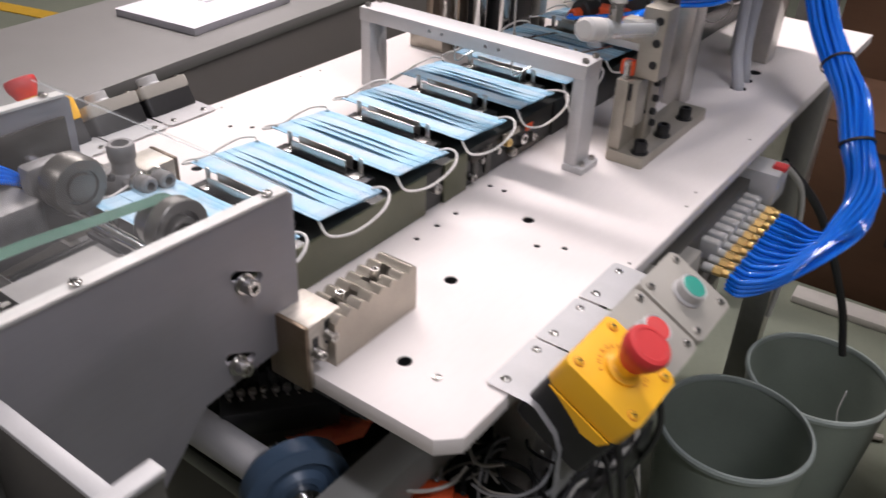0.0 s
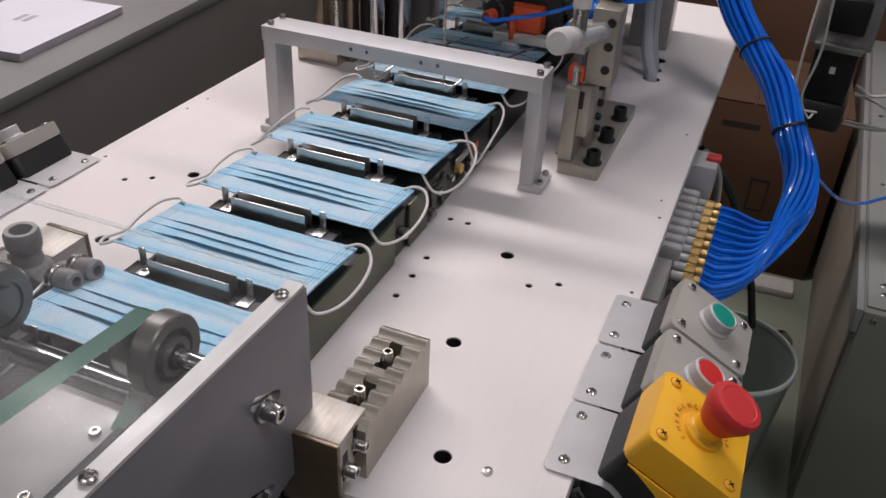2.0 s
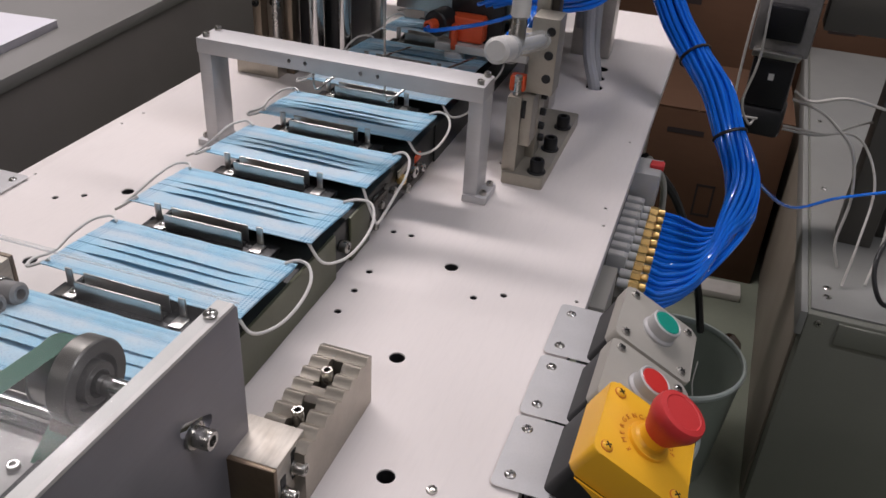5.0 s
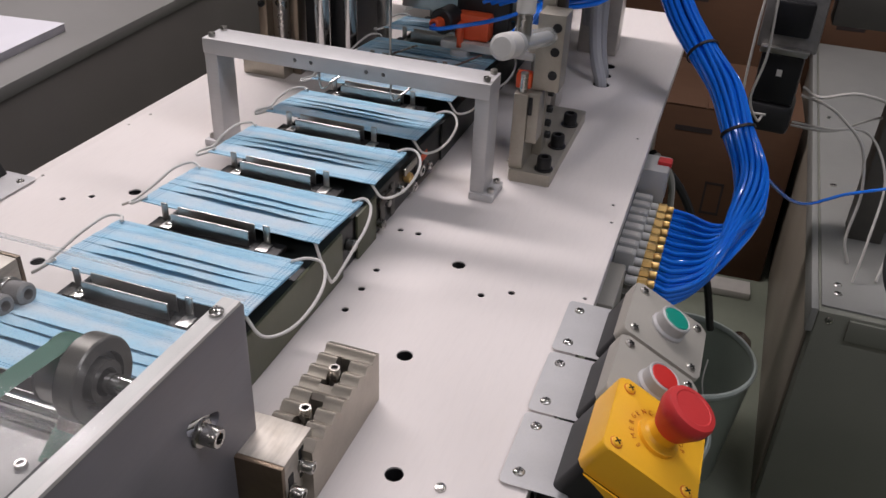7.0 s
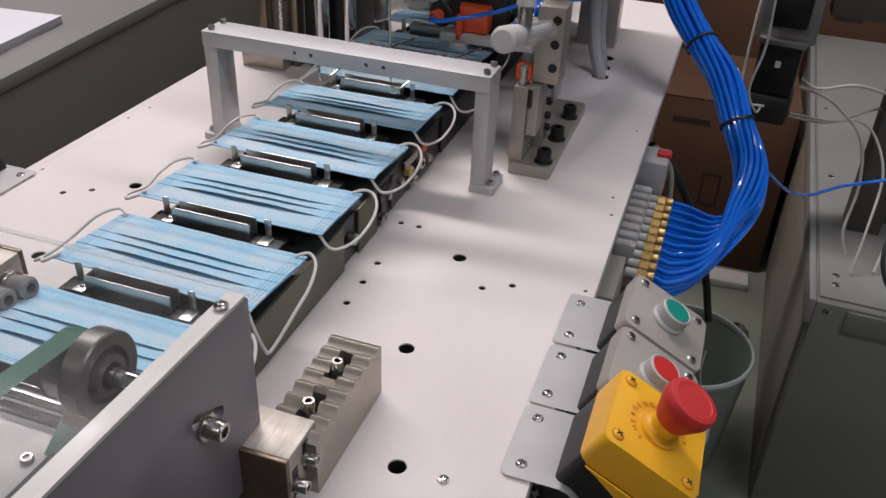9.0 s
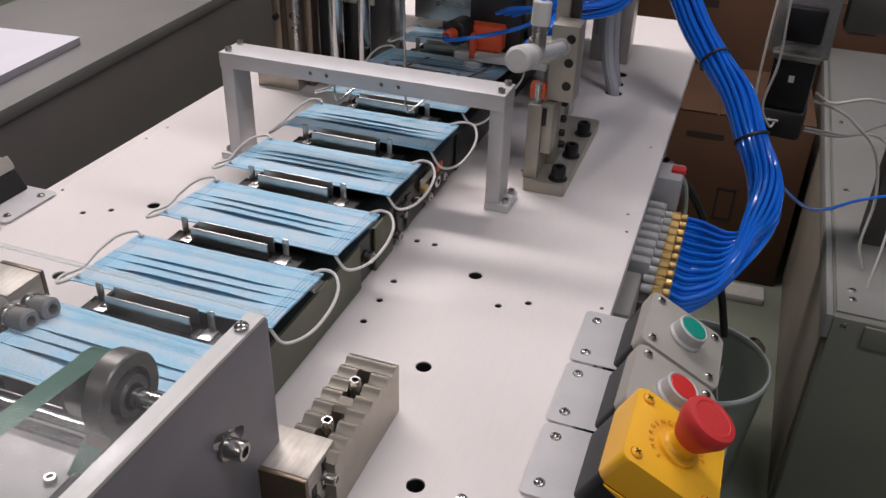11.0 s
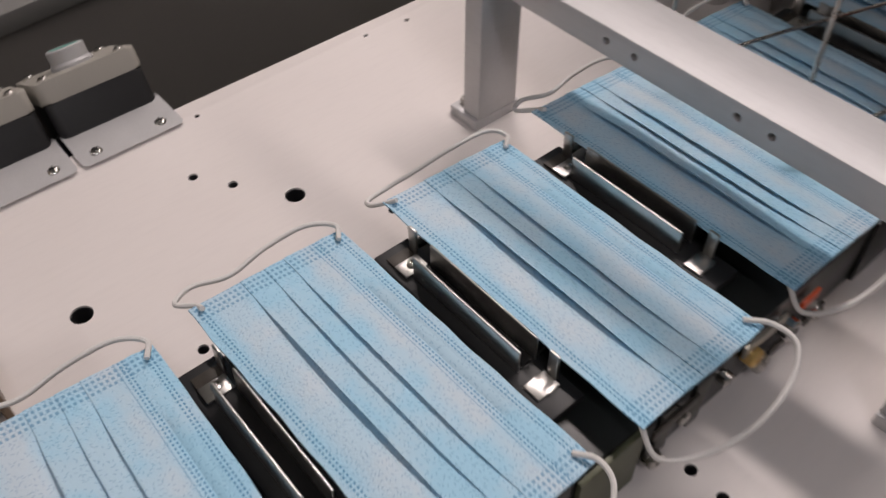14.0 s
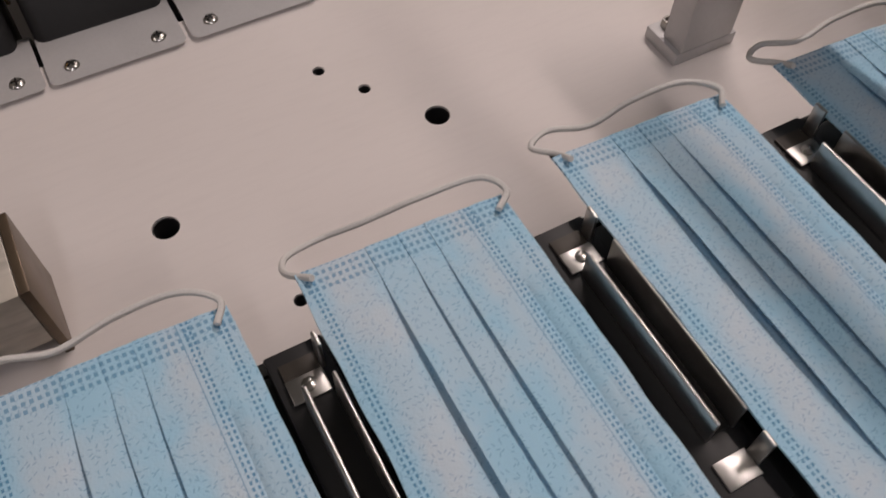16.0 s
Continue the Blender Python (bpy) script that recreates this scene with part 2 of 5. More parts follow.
M = {
    "plate": material("satin_white_anodised_plate", (0.74, 0.69, 0.665), 0.58, 0.04, 0.06, 420, 0.24, 7, 0.08, (1, 0.12, 1), spec=0.25, second=(0.63, 0.58, 0.55)),
    "alu": material("anodised_aluminium", (0.58, 0.57, 0.57), 0.50, 0.28, 0.10, 350, 0.2, 20, 0.10, (0.2, 1, 1)),
    "alu_d": material("machined_aluminium", (0.55, 0.53, 0.50), 0.33, 0.9, 0.2, 420, 0.3, 40, 0.18, (1, 0.2, 1)),
    "nickel": material("nickel_plated_steel", (0.45, 0.41, 0.35), 0.38, 0.85, 0.12, 300, 0.35, 30, 0.10),
    "dull_nickel": material("dull_plated_steel", (0.40, 0.37, 0.315), 0.44, 0.55, 0.14, 300, 0.4, 26, 0.12, second=(0.27, 0.24, 0.19)),
    "worn": material("brushed_worn_steel", (0.56, 0.52, 0.46), 0.50, 0.5, 0.6, 260, 0.4, 60, 0.5, (1, 0.15, 1), second=(0.30, 0.24, 0.17)),
    # clamp front plate: the dark it reflects is put into the brown colour
    "brown_front": material("dark_reflection_steel", (0.17, 0.125, 0.085), 0.36, 0.6, 0.2, 200, 0.5, 30, 0.1, second=(0.07, 0.05, 0.035)),
    "dark_steel": material("dark_oiled_steel", (0.06, 0.052, 0.044), 0.42, 0.2, 0.15, 300, 0.5, 45, 0.1, second=(0.03, 0.025, 0.02), spec=0.3),
    "cast": material("rough_cast_grey", (0.25, 0.24, 0.235), 0.5, 0.25, 0.3, 160, 0.5, 30, 0.4, second=(0.14, 0.135, 0.13)),
    # bench front: shade on the upright face is put into a darker colour
    "bench_front": material("shaded_front_laminate", (0.135, 0.125, 0.115), 0.5, 0.0, 0.1, 300, 0.2, 4, 0.06),
    "steel": material("polished_steel", (0.66, 0.65, 0.64), 0.16, 1.0, 0.08, 300, 0.2, 40, 0.05),
    "alu_plate": material("brushed_side_plate", (0.32, 0.31, 0.335), 0.50, 0.6, 0.08, 300, 0.3, 9, 0.10, (1, 0.1, 1)),
    "clip": material("dull_spring_steel", (0.50, 0.49, 0.47), 0.30, 1.0, 0.15, 300, 0.3, 60, 0.05),
    "zinc": material("zinc_screw_steel", (0.55, 0.53, 0.50), 0.27, 1.0, 0.15, 600, 0.3, 90, 0.1),
    "black_bolt": material("black_oxide_steel", (0.015, 0.015, 0.016), 0.38, 0.3, 0.2, 500, 0.3, 60),
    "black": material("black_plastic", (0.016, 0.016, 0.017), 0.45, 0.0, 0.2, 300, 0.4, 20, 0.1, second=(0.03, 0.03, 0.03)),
    "bed": material("black_conveyor_bed", (0.012, 0.013, 0.012), 0.32, 0.0, 0.2, 200, 0.4, 25, 0.1, second=(0.03, 0.03, 0.026)),
    "olive": material("dark_olive_steel", (0.10, 0.105, 0.062), 0.42, 0.1, 0.12, 260, 0.35, 18, 0.08),
    "grey_paint": material("grey_machine_enamel", (0.26, 0.26, 0.245), 0.46, 0.0, 0.08, 500, 0.18, 7, 0.12),
    "dark_panel": material("dark_grey_panel", (0.085, 0.08, 0.07), 0.5, 0.0, 0.1, 300, 0.25, 6, 0.1),
    "olive_panel": material("grey_green_enamel", (0.20, 0.205, 0.17), 0.5, 0.0, 0.1, 300, 0.25, 5, 0.1),
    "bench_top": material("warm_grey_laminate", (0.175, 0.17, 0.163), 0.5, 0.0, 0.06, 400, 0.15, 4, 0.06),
    "bracket": material("satin_sheet_aluminium", (0.46, 0.455, 0.455), 0.5, 0.12, 0.1, 600, 0.2, 30, 0.15),
    "box_grey": material("warm_grey_plastic", (0.36, 0.34, 0.30), 0.48, 0.0, 0.06, 700, 0.12, 30, 0.2),
    "yellow": material("signal_yellow_plastic", (0.92, 0.48, 0.02), 0.4, 0.0, 0.04, 500, 0.1, 25, 0.15, second=(0.7, 0.36, 0.03)),
    "red": material("signal_red_plastic", (0.60, 0.035, 0.035), 0.5, 0.0, 0.05, 500, 0.2, 40, 0.15),
    "red_cap": material("red_button_cap", (0.62, 0.03, 0.025), 0.3, 0.0, 0.03, 400, 0.1, 30),
    "green_cap": material("green_button_cap", (0.0, 0.27, 0.20), 0.3, 0.0, 0.03, 400, 0.1, 30),
    "ink": material("red_brown_ink", (0.66, 0.21, 0.02), 0.6, 0.0, 0.1, 500),
    "blue_tube": material("blue_polyurethane_tube", (0.008, 0.17, 0.80), 0.14, 0.0, 0.05, 200, 0.35, 20, second=(0.02, 0.28, 0.88), coat=0.8),
    "brass": material("brass_fitting", (0.86, 0.58, 0.22), 0.32, 0.7, 0.15, 400, 0.3, 90),
    "valve": material("pale_grey_valve_body", (0.50, 0.50, 0.49), 0.4, 0.1, 0.08, 400, 0.2, 40),
    "white_plastic": material("white_plastic", (0.62, 0.60, 0.57), 0.42, 0.0, 0.05, 400, 0.15, 30),
    "loop": material("white_elastic_cord", (0.72, 0.70, 0.67), 0.75, 0.0, 0.2, 1200, 0.1, 60, 0.4),
    "cord": material("off_white_cable", (0.55, 0.53, 0.49), 0.55, 0.0, 0.1, 400, 0.25, 30),
    "grey_hose": material("pale_grey_hose", (0.42, 0.42, 0.44), 0.5, 0.0, 0.1, 400, 0.25, 15, 0.1),
    "green_belt": material("green_drive_belt", (0.10, 0.26, 0.19), 0.55, 0.0, 0.15, 600, 0.25, 30, 0.15),
    "orange": material("orange_plastic", (0.72, 0.10, 0.03), 0.4, 0.0, 0.1, 300, 0.25, 30),
    "orange_film": material("glossy_orange_film", (0.85, 0.22, 0.11), 0.22, 0.0, 0.1, 120, 0.3, 30, 0.5, second=(0.62, 0.09, 0.05), coat=0.4),
    "bearing": material("blue_grey_cast_paint", (0.06, 0.10, 0.16), 0.4, 0.0, 0.15, 200, 0.3, 30, 0.2),
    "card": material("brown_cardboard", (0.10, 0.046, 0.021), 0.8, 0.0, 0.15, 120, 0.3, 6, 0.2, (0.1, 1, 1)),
    "card_ink": material("dark_print", (0.03, 0.02, 0.018), 0.8, 0.0, 0.2, 200),
    "tub": material("grey_green_tub_plastic", (0.28, 0.32, 0.27), 0.4, 0.0, 0.1, 200, 0.3, 8, 0.1),
    "tub_rim": material("pale_tub_rim", (0.40, 0.45, 0.42), 0.4, 0.0, 0.1, 200, 0.3, 8),
    "floor": material("green_grey_epoxy_floor", (0.22, 0.24, 0.185), 0.42, 0.0, 0.12, 60, 0.4, 2.2, 0.05, second=(0.11, 0.12, 0.10)),
    "line": material("yellow_floor_paint", (0.72, 0.42, 0.03), 0.5, 0.0, 0.15, 60, 0.4, 5),
    "wall": material("pale_hall_wall", (0.45, 0.45, 0.43), 0.7, 0.0, 0.05, 60, 0.2, 1.5),
    "ceiling": material("white_ceiling", (0.6, 0.6, 0.58), 0.8, 0.0, 0.05, 60, 0.2, 1.5),
    "disc": material("turned_grey_steel", (0.17, 0.16, 0.145), 0.33, 0.6, 0.15, 300, 0.35, 50, 0.08, second=(0.10, 0.09, 0.08)),
    "pale_steel": material("matt_pale_sheet_steel", (0.40, 0.385, 0.37), 0.5, 0.25, 0.12, 300, 0.3, 30, 0.1),
    "lit_side_panel": material("lit_side_tan", (0.26, 0.225, 0.18), 0.5, 0.0, 0.1, 300, 0.3, 4, 0.1),
    "paper": material("white_sheet_stack", (0.62, 0.61, 0.66), 0.6, 0.0, 0.04, 300, 0.1, 12),
    "paper_edge": material("layered_sheet_edges", (0.36, 0.35, 0.38), 0.7, 0.0, 0.5, 300, 0.2, 20, 0.3, (0.05, 0.05, 4)),
    "brown_col": material("brown_anodised_plate", (0.20, 0.16, 0.12), 0.35, 0.7, 0.1, 300, 0.3, 15, 0.1),
    "motor": material("black_motor_enamel", (0.012, 0.012, 0.014), 0.35, 0.2, 0.2, 300, 0.3, 30),
    "pcb": material("dark_terminal_block", (0.02, 0.02, 0.02), 0.4, 0.0, 0.2, 300, 0.3, 30),
    "cloth": nonwoven(),
    "acrylic": sheet_acrylic(),
    "glassy": clear("clear_plastic_cup", (0.8, 0.82, 0.82), 0.1, 0.30),
}


# ---------------------------------------------------------------- building helpers
def thing(name, label, category, group="", at=None, kind=""):
    ob = new(name)
    ob.empty_display_size = 0.02
    if at:
        ob.matrix_world = at
    return tagged(ob, label, category, group, kind)


def part(name, bm, mat, parent=None, label="", smooth=True, flat_angle=0.6):
    me = bpy.data.meshes.new(name)
    bmesh.ops.recalc_face_normals(bm, faces=bm.faces)
    if smooth:
        for f in bm.faces:
            f.smooth = True
        for e in bm.edges:
            if len(e.link_faces) == 2 and e.calc_face_angle(0) > flat_angle:
                e.smooth = False
    bm.to_mesh(me)
    bm.free()
    me.materials.append(M[mat])
    ob = new(name, me)
    ob.parent = parent
    if label:
        ob["label"] = label
    return ob


def structure(name, bm, mat, label=""):
    ob = part(name, bm, mat)
    return tagged(ob, label, "", "", "structure")


def block(x0, x1, y0, y1, z0, z1, bevel=0.0, bm=None, seg=2):
    bm = bm or bmesh.new()
    v = [bm.verts.new((x, y, z)) for x in (x0, x1) for y in (y0, y1) for z in (z0, z1)]
    faces = [bm.faces.new([v[i] for i in q]) for q in ((0, 1, 3, 2), (4, 6, 7, 5), (0, 4, 5, 1), (2, 3, 7, 6), (0, 2, 6, 4), (1, 5, 7, 3))]
    if bevel:
        edges = list({e for f in faces for e in f.edges})
        bmesh.ops.bevel(bm, geom=edges, offset=bevel, segments=seg, affect="EDGES", profile=0.5)
    return bm


def turned(profile, seg=24, bm=None, m=None):
    """A solid of revolution about z from (radius, height) pairs."""
    bm = bm or bmesh.new()
    m = m or Matrix()
    rings = []
    for r, z in profile:
        if r < 1e-6:
            rings.append([bm.verts.new(m @ Vector((0, 0, z)))])
        else:
            rings.append([bm.verts.new(m @ Vector((r * math.cos(a), r * math.sin(a), z))) for a in (2 * math.pi * i / seg for i in range(seg))])
    for a, b in zip(rings, rings[1:]):
        for i in range(seg):
            j = (i + 1) % seg
            q = [a[i % len(a)], a[j % len(a)], b[j % len(b)], b[i % len(b)]]
            q = list(dict.fromkeys(q))
            if len(q) > 2:
                bm.faces.new(q)
    return bm


def between(p0, p1):
    """The pose at p0 whose z runs to p1, and the distance."""
    p0, p1 = Vector(p0), Vector(p1)
    return Matrix.Translation(p0) @ (p1 - p0).to_track_quat("Z", "Y").to_matrix().to_4x4(), (p1 - p0).length


def rod(p0, p1, r, seg=16, bevel=0.0, bm=None, bore=0.0):
    m, n = between(p0, p1)
    b = min(bevel, r * 0.5)
    if bore:
        prof = [(bore, 0), (r - b, 0), (r, b), (r, n - b), (r - b, n), (bore, n), (bore, 0)]
    else:
        prof = [(0, 0), (r - b, 0)] + ([(r, b), (r, n - b)] if b else [(r, 0), (r, n)]) + [(r - b, n), (0, n)]
        prof = [p for i, p in enumerate(prof) if i == 0 or p != prof[i - 1]]
    return turned(prof, seg, bm, m)


def spline(points, steps=8):
    """Points on a Catmull-Rom curve through the given ones."""
    p = [Vector(q) for q in points]
    p = [2 * p[0] - p[1], *p, 2 * p[-1] - p[-2]]
    out = []
    for a, b, c, d in zip(p, p[1:], p[2:], p[3:]):
        for i in range(steps):
            t = i / steps
            out.append(0.5 * ((2 * b) + (c - a) * t + (2 * a - 5 * b + 4 * c - d) * t * t + (3 * b - a - 3 * c + d) * t ** 3))
    return out + [p[-2]]


def sweep(points, r, seg=8, steps=8, bm=None, ends=True):
    """A round cord along a smooth curve."""
    bm = bm or bmesh.new()
    path = spline(points, steps) if steps > 1 else [Vector(p) for p in points]
    up, rings = None, []
    for i, p in enumerate(path):
        way = (path[min(i + 1, len(path) - 1)] - path[max(i - 1, 0)]).normalized()
        if up is None:
            up = way.orthogonal().normalized()
        up = (up - way * up.dot(way)).normalized()
        side = way.cross(up)
        rings.append([bm.verts.new(p + r * (math.cos(a) * up + math.sin(a) * side)) for a in (2 * math.pi * k / seg for k in range(seg))])
    for a, b in zip(rings, rings[1:]):
        for k in range(seg):
            bm.faces.new([a[k], a[(k + 1) % seg], b[(k + 1) % seg], b[k]])
    if ends:
        bm.faces.new(rings[0][::-1])
        bm.faces.new(rings[-1])
    return bm


def prism(outline, z0, z1, bevel=0.0, bm=None, m=None):
    """An upright prism over an outline of (x, y)."""
    bm = bm or bmesh.new()
    m = m or Matrix()
    lo = [bm.verts.new(m @ Vector((x, y, z0))) for x, y in outline]
    hi = [bm.verts.new(m @ Vector((x, y, z1))) for x, y in outline]
    faces = [bm.faces.new(lo[::-1]), bm.faces.new(hi)]
    n = len(lo)
    for i in range(n):
        faces.append(bm.faces.new([lo[i], lo[(i + 1) % n], hi[(i + 1) % n], hi[i]]))
    if bevel:
        edges = list({e for f in faces[:2] for e in f.edges})
        bmesh.ops.bevel(bm, geom=edges, offset=bevel, segments=2, affect="EDGES", profile=0.5)
    return bm


def round_rect(x0, x1, y0, y1, r, n=5):
    out = []
    for cx, cy, a0 in ((x1 - r, y1 - r, 0), (x0 + r, y1 - r, 90), (x0 + r, y0 + r, 180), (x1 - r, y0 + r, 270)):
        for i in range(n + 1):
            a = radians(a0 + 90 * i / n)
            out.append((cx + r * math.cos(a), cy + r * math.sin(a)))
    return out


def moved(bm, m):
    bmesh.ops.transform(bm, matrix=m, verts=bm.verts)
    return bm


def cut(ob, cutter):
    """Take the shape of the bmesh cutter out of ob's mesh."""
    me = bpy.data.meshes.new("cutter")
    bmesh.ops.recalc_face_normals(cutter, faces=cutter.faces)
    cutter.to_mesh(me)
    cutter.free()
    tool = new("cutter", me)
    tool.matrix_world = ob.matrix_world.copy()
    mod = ob.modifiers.new("cut", "BOOLEAN")
    mod.operation, mod.solver, mod.object = "DIFFERENCE", "EXACT", tool
    bpy.context.view_layer.update()
    done = bpy.data.meshes.new_from_object(ob.evaluated_get(bpy.context.evaluated_depsgraph_get()))
    ob.modifiers.clear()
    old, ob.data = ob.data, done
    bpy.data.objects.remove(tool)
    bpy.data.meshes.remove(me)
    bpy.data.meshes.remove(old)
    return ob


def socket_screw(parent, p, way, r=0.004, h=0.005, mat="zinc", name="socket_screw"):
    """A socket-head cap screw, its head rising from p along way."""
    m, _ = between(p, Vector(p) + Vector(way))
    bm = turned([(0, 0), (r, 0), (r, h * 0.85), (r * 0.88, h), (r * 0.55, h), (r * 0.5, h * 0.45), (0, h * 0.45)], 14, None, m)
    return part(name, bm, mat, parent)


def cross_screw(parent, p, way, r=0.0042, mat="zinc", name="cross_screw", rot=30):
    """A domed cross-head screw; raised black bars put the shade of its two slots into colour."""
    m, _ = between(p, Vector(p) + Vector(way))
    bm = turned([(r, -0.0005), (r, 0.0004), (r * 0.8, 0.0014), (r * 0.4, 0.0019), (0, 0.002)], 14, None, m)
    ob = part(name, bm, mat, parent)
    s = m @ pose(0, 0, 0, 0, 0, rot)
    bm = moved(block(-r * 0.62, r * 0.62, -r * 0.13, r * 0.13, 0.0012, 0.00215), s)
    moved_b = moved(block(-r * 0.13, r * 0.13, -r * 0.62, r * 0.62, 0.0012, 0.00218), s)
    tmp = bpy.data.meshes.new("tmp")
    moved_b.to_mesh(tmp)
    moved_b.free()
    bm.from_mesh(tmp)
    bpy.data.meshes.remove(tmp)
    part("slot", bm, "black_bolt", ob)
    return ob


# ---------------------------------------------------------------- the hall
structure("floor", block(-6, 4, -4, 7, -0.1, 0), "floor", "green-grey painted factory floor with scuffs")
for n, (x0, x1, y0, y1) in enumerate(((-6.15, -6, -4, 7), (4, 4.15, -4, 7), (-6, 4, 7, 7.15), (-6, 4, -4.15, -4))):
    structure("wall_" + ("west", "east", "north", "south")[n], block(x0, x1, y0, y1, 0, 3), "wall", "pale painted hall wall")
structure("ceiling", block(-6, 4, -4, 7, 3.0, 3.1), "ceiling", "white hall ceiling")
for a, b in (((-3.95, 1.42), (-3.1, 1.62)), ((-3.75, 1.95), (-2.9, 2.6)), ((-4.9, 1.1), (-3.95, 1.42))):
    d = (Vector(b) - Vector(a)).normalized() * 0.05
    n = Vector((-d.y, d.x))
    a, b = Vector(a), Vector(b)
    structure("floor_marking", prism([tuple(a - n), tuple(b - n), tuple(b + n), tuple(a + n)], 0.001, 0.005), "line", "worn yellow painted floor line")

# unseen fittings, added above every lamp
for x, y, length, *_ in LAMPS:
    lamp = thing("ceiling_light", "unseen white tube fitting added under the ceiling for a key or fill lamp", "ceiling light", "tube lights", pose(x, y, 2.74, 0, 0, 3))
    part("housing", block(-length / 2 - 0.01, length / 2 + 0.01, -0.09, 0.09, 0, 0.05, 0.006), "ceiling", lamp)
    for sx in (-0.6, 0.6):
        part("hanger", rod((sx, 0, 0.05), (sx, 0, 0.26), 0.004, 8), "zinc", lamp)


# ---------------------------------------------------------------- the machine's table
table = thing("machine_table", "white aluminium machine table plate with drilled holes", "machine table")
top = part("tabletop", prism([(-0.308, -0.303), (-0.292, -0.319), (-0.131, -0.319), (-0.131, -0.268), (0.131, -0.268), (0.131, -0.319), (0.293, -0.319), (0.309, -0.303), (0.305, 0.946), (-0.304, 0.946)], T - 0.016, T, 0.0008), "plate", table)
BIG = [(0.221, -0.262), (0.181, -0.143), (0.178, 0.0), (-0.179, -0.001), (-0.176, -0.145), (-0.2, -0.262)]
SMALL = [(0.212, -0.039), (0.236, -0.025), (0.111, -0.105), (0.111, -0.071), (0.111, -0.038), (0.104, 0.038), (0.123, 0.038), (-0.213, -0.026), (-0.236, -0.042),
         (-0.111, -0.105), (-0.112, -0.071), (-0.128, 0.038), (-0.109, 0.038), (0.16, 0.235)]
TINY = [(0.299, -0.008), (0.297, 0.138), (0.292, 0.176), (0.29, 0.361), (-0.290, -0.009), (-0.292, 0.139), (-0.288, 0.176)]
HOSE_HOLES = [(0.207, 0.612), (0.213, 0.53), (0.209, 0.569)]
holes = bmesh.new()
for spots, r in ((BIG, 0.0066), (SMALL, 0.0033), (TINY, 0.0019), (HOSE_HOLES, 0.012)):
    for x, y in spots:
        rod((x, y, T - 0.03), (x, y, T + 0.01), r, 18, 0, holes)
cut(top, holes)
# black liners put the shade inside the drilled holes into colour
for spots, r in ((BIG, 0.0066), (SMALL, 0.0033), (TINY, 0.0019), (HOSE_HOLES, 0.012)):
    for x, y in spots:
        part("threaded_bore", turned([(r - 0.00005, T - 0.0012), (r - 0.0004, T - 0.0014), (r - 0.0006, T - 0.0158), (r - 0.00005, T - 0.0158)], 16, None, Matrix.Translation((x, y, 0))), "black", table, "black liner that puts shade into the hole")
screw = thing("set_screw", "zinc set screw sunk in the white table plate", "screw")
part("head", turned([(0, T + 0.0012), (0.0016, T + 0.0012), (0.002, T + 0.002), (0.0036, T + 0.0016), (0.004, T)], 14, None, Matrix.Translation((0.254, -0.262, 0))), "zinc", screw)
for x in (-0.27, 0.255):
    for y in (-0.1, 0.88):
        part("leg", block(x - 0.025, x + 0.025, y - 0.025, y + 0.025, 0.0, T - 0.046, 0.002), "alu_d", table)
    part("side_rail", block(x - 0.02, x + 0.02, -0.28, 0.93, T - 0.046, T - 0.0165, 0.002), "dark_panel", table)
# black sheets added under the plate so the holes look dark
part("under_sheet", block(-0.228, 0.228, -0.22, 0.93, T - 0.020, T - 0.0165), "black", table)
part("under_sheet", block(0.152, 0.228, -0.318, -0.2205, T - 0.020, T - 0.0165), "black", table)
part("base_rail", block(0.188, 0.228, -1.3, -0.13, T - 0.16, T - 0.115, 0.002), "grey_paint", table)
part("base_rail", block(-0.228, -0.188, -1.3, -0.13, T - 0.16, T - 0.115, 0.002), "grey_paint", table)
part("underframe_panel", block(-0.24, -0.236, -0.1, 0.95, 0.08, T - 0.05), "dark_panel", table)


# ---------------------------------------------------------------- the conveyor
conv = thing("mask_conveyor", "black indexing conveyor bed with olive steel side plates", "conveyor")
part("bed", block(-0.060, 0.086, -1.75, 1.95, T + 0.0005, T + 0.046, 0.002), "bed", conv)
for y0, y1 in ((-1.75, -0.062), (-0.03, 0.012)):
    part("side_plate", block(0.0864, 0.0895, y0, y1, T + 0.001, T + 0.047, 0.0008), "olive", conv, "dark olive polished steel side plate")
part("side_plate", block(0.0864, 0.0885, 0.2, 1.2, T + 0.001, T + 0.047, 0.0008), "bed", conv, "black side plate")
for y in (0.03, 0.055):
    part("chain_guide", block(0.0865, 0.0885, y - 0.004, y + 0.006, T + 0.004, T + 0.04, 0.001), "dark_panel", conv)
for y in (0.042, 0.075):
    part("guide_bolt", rod((0.086, y, T + 0.025), (0.0915, y, T + 0.025), 0.004, 12, 0.0008), "zinc", conv)
for y, z, r, mat in ((0.022, 0.012, 0.005, "zinc"), (0.092, 0.030, 0.0055, "brass"), (0.104, 0.014, 0.006, "zinc"), (0.125, 0.024, 0.007, "steel"), (0.150, 0.018, 0.005, "zinc"), (-0.046, 0.026, 0.006, "zinc")):
    part("cam_follower", rod((0.0862, y, T + z), (0.0945, y, T + z), r, 16, 0.0012, None, r * 0.45), mat, conv)
for y0, y1, z, mat in ((0.018, 0.050, 0.034, "dark_steel"), (0.083, 0.118, 0.0385, "dull_nickel"), (0.115, 0.165, 0.009, "dark_steel"), (0.132, 0.148, 0.034, "orange")):
    part("link_bar", block(0.0886, 0.0905, y0, y1, T + z - 0.004, T + z + 0.004, 0.0006), mat, conv)
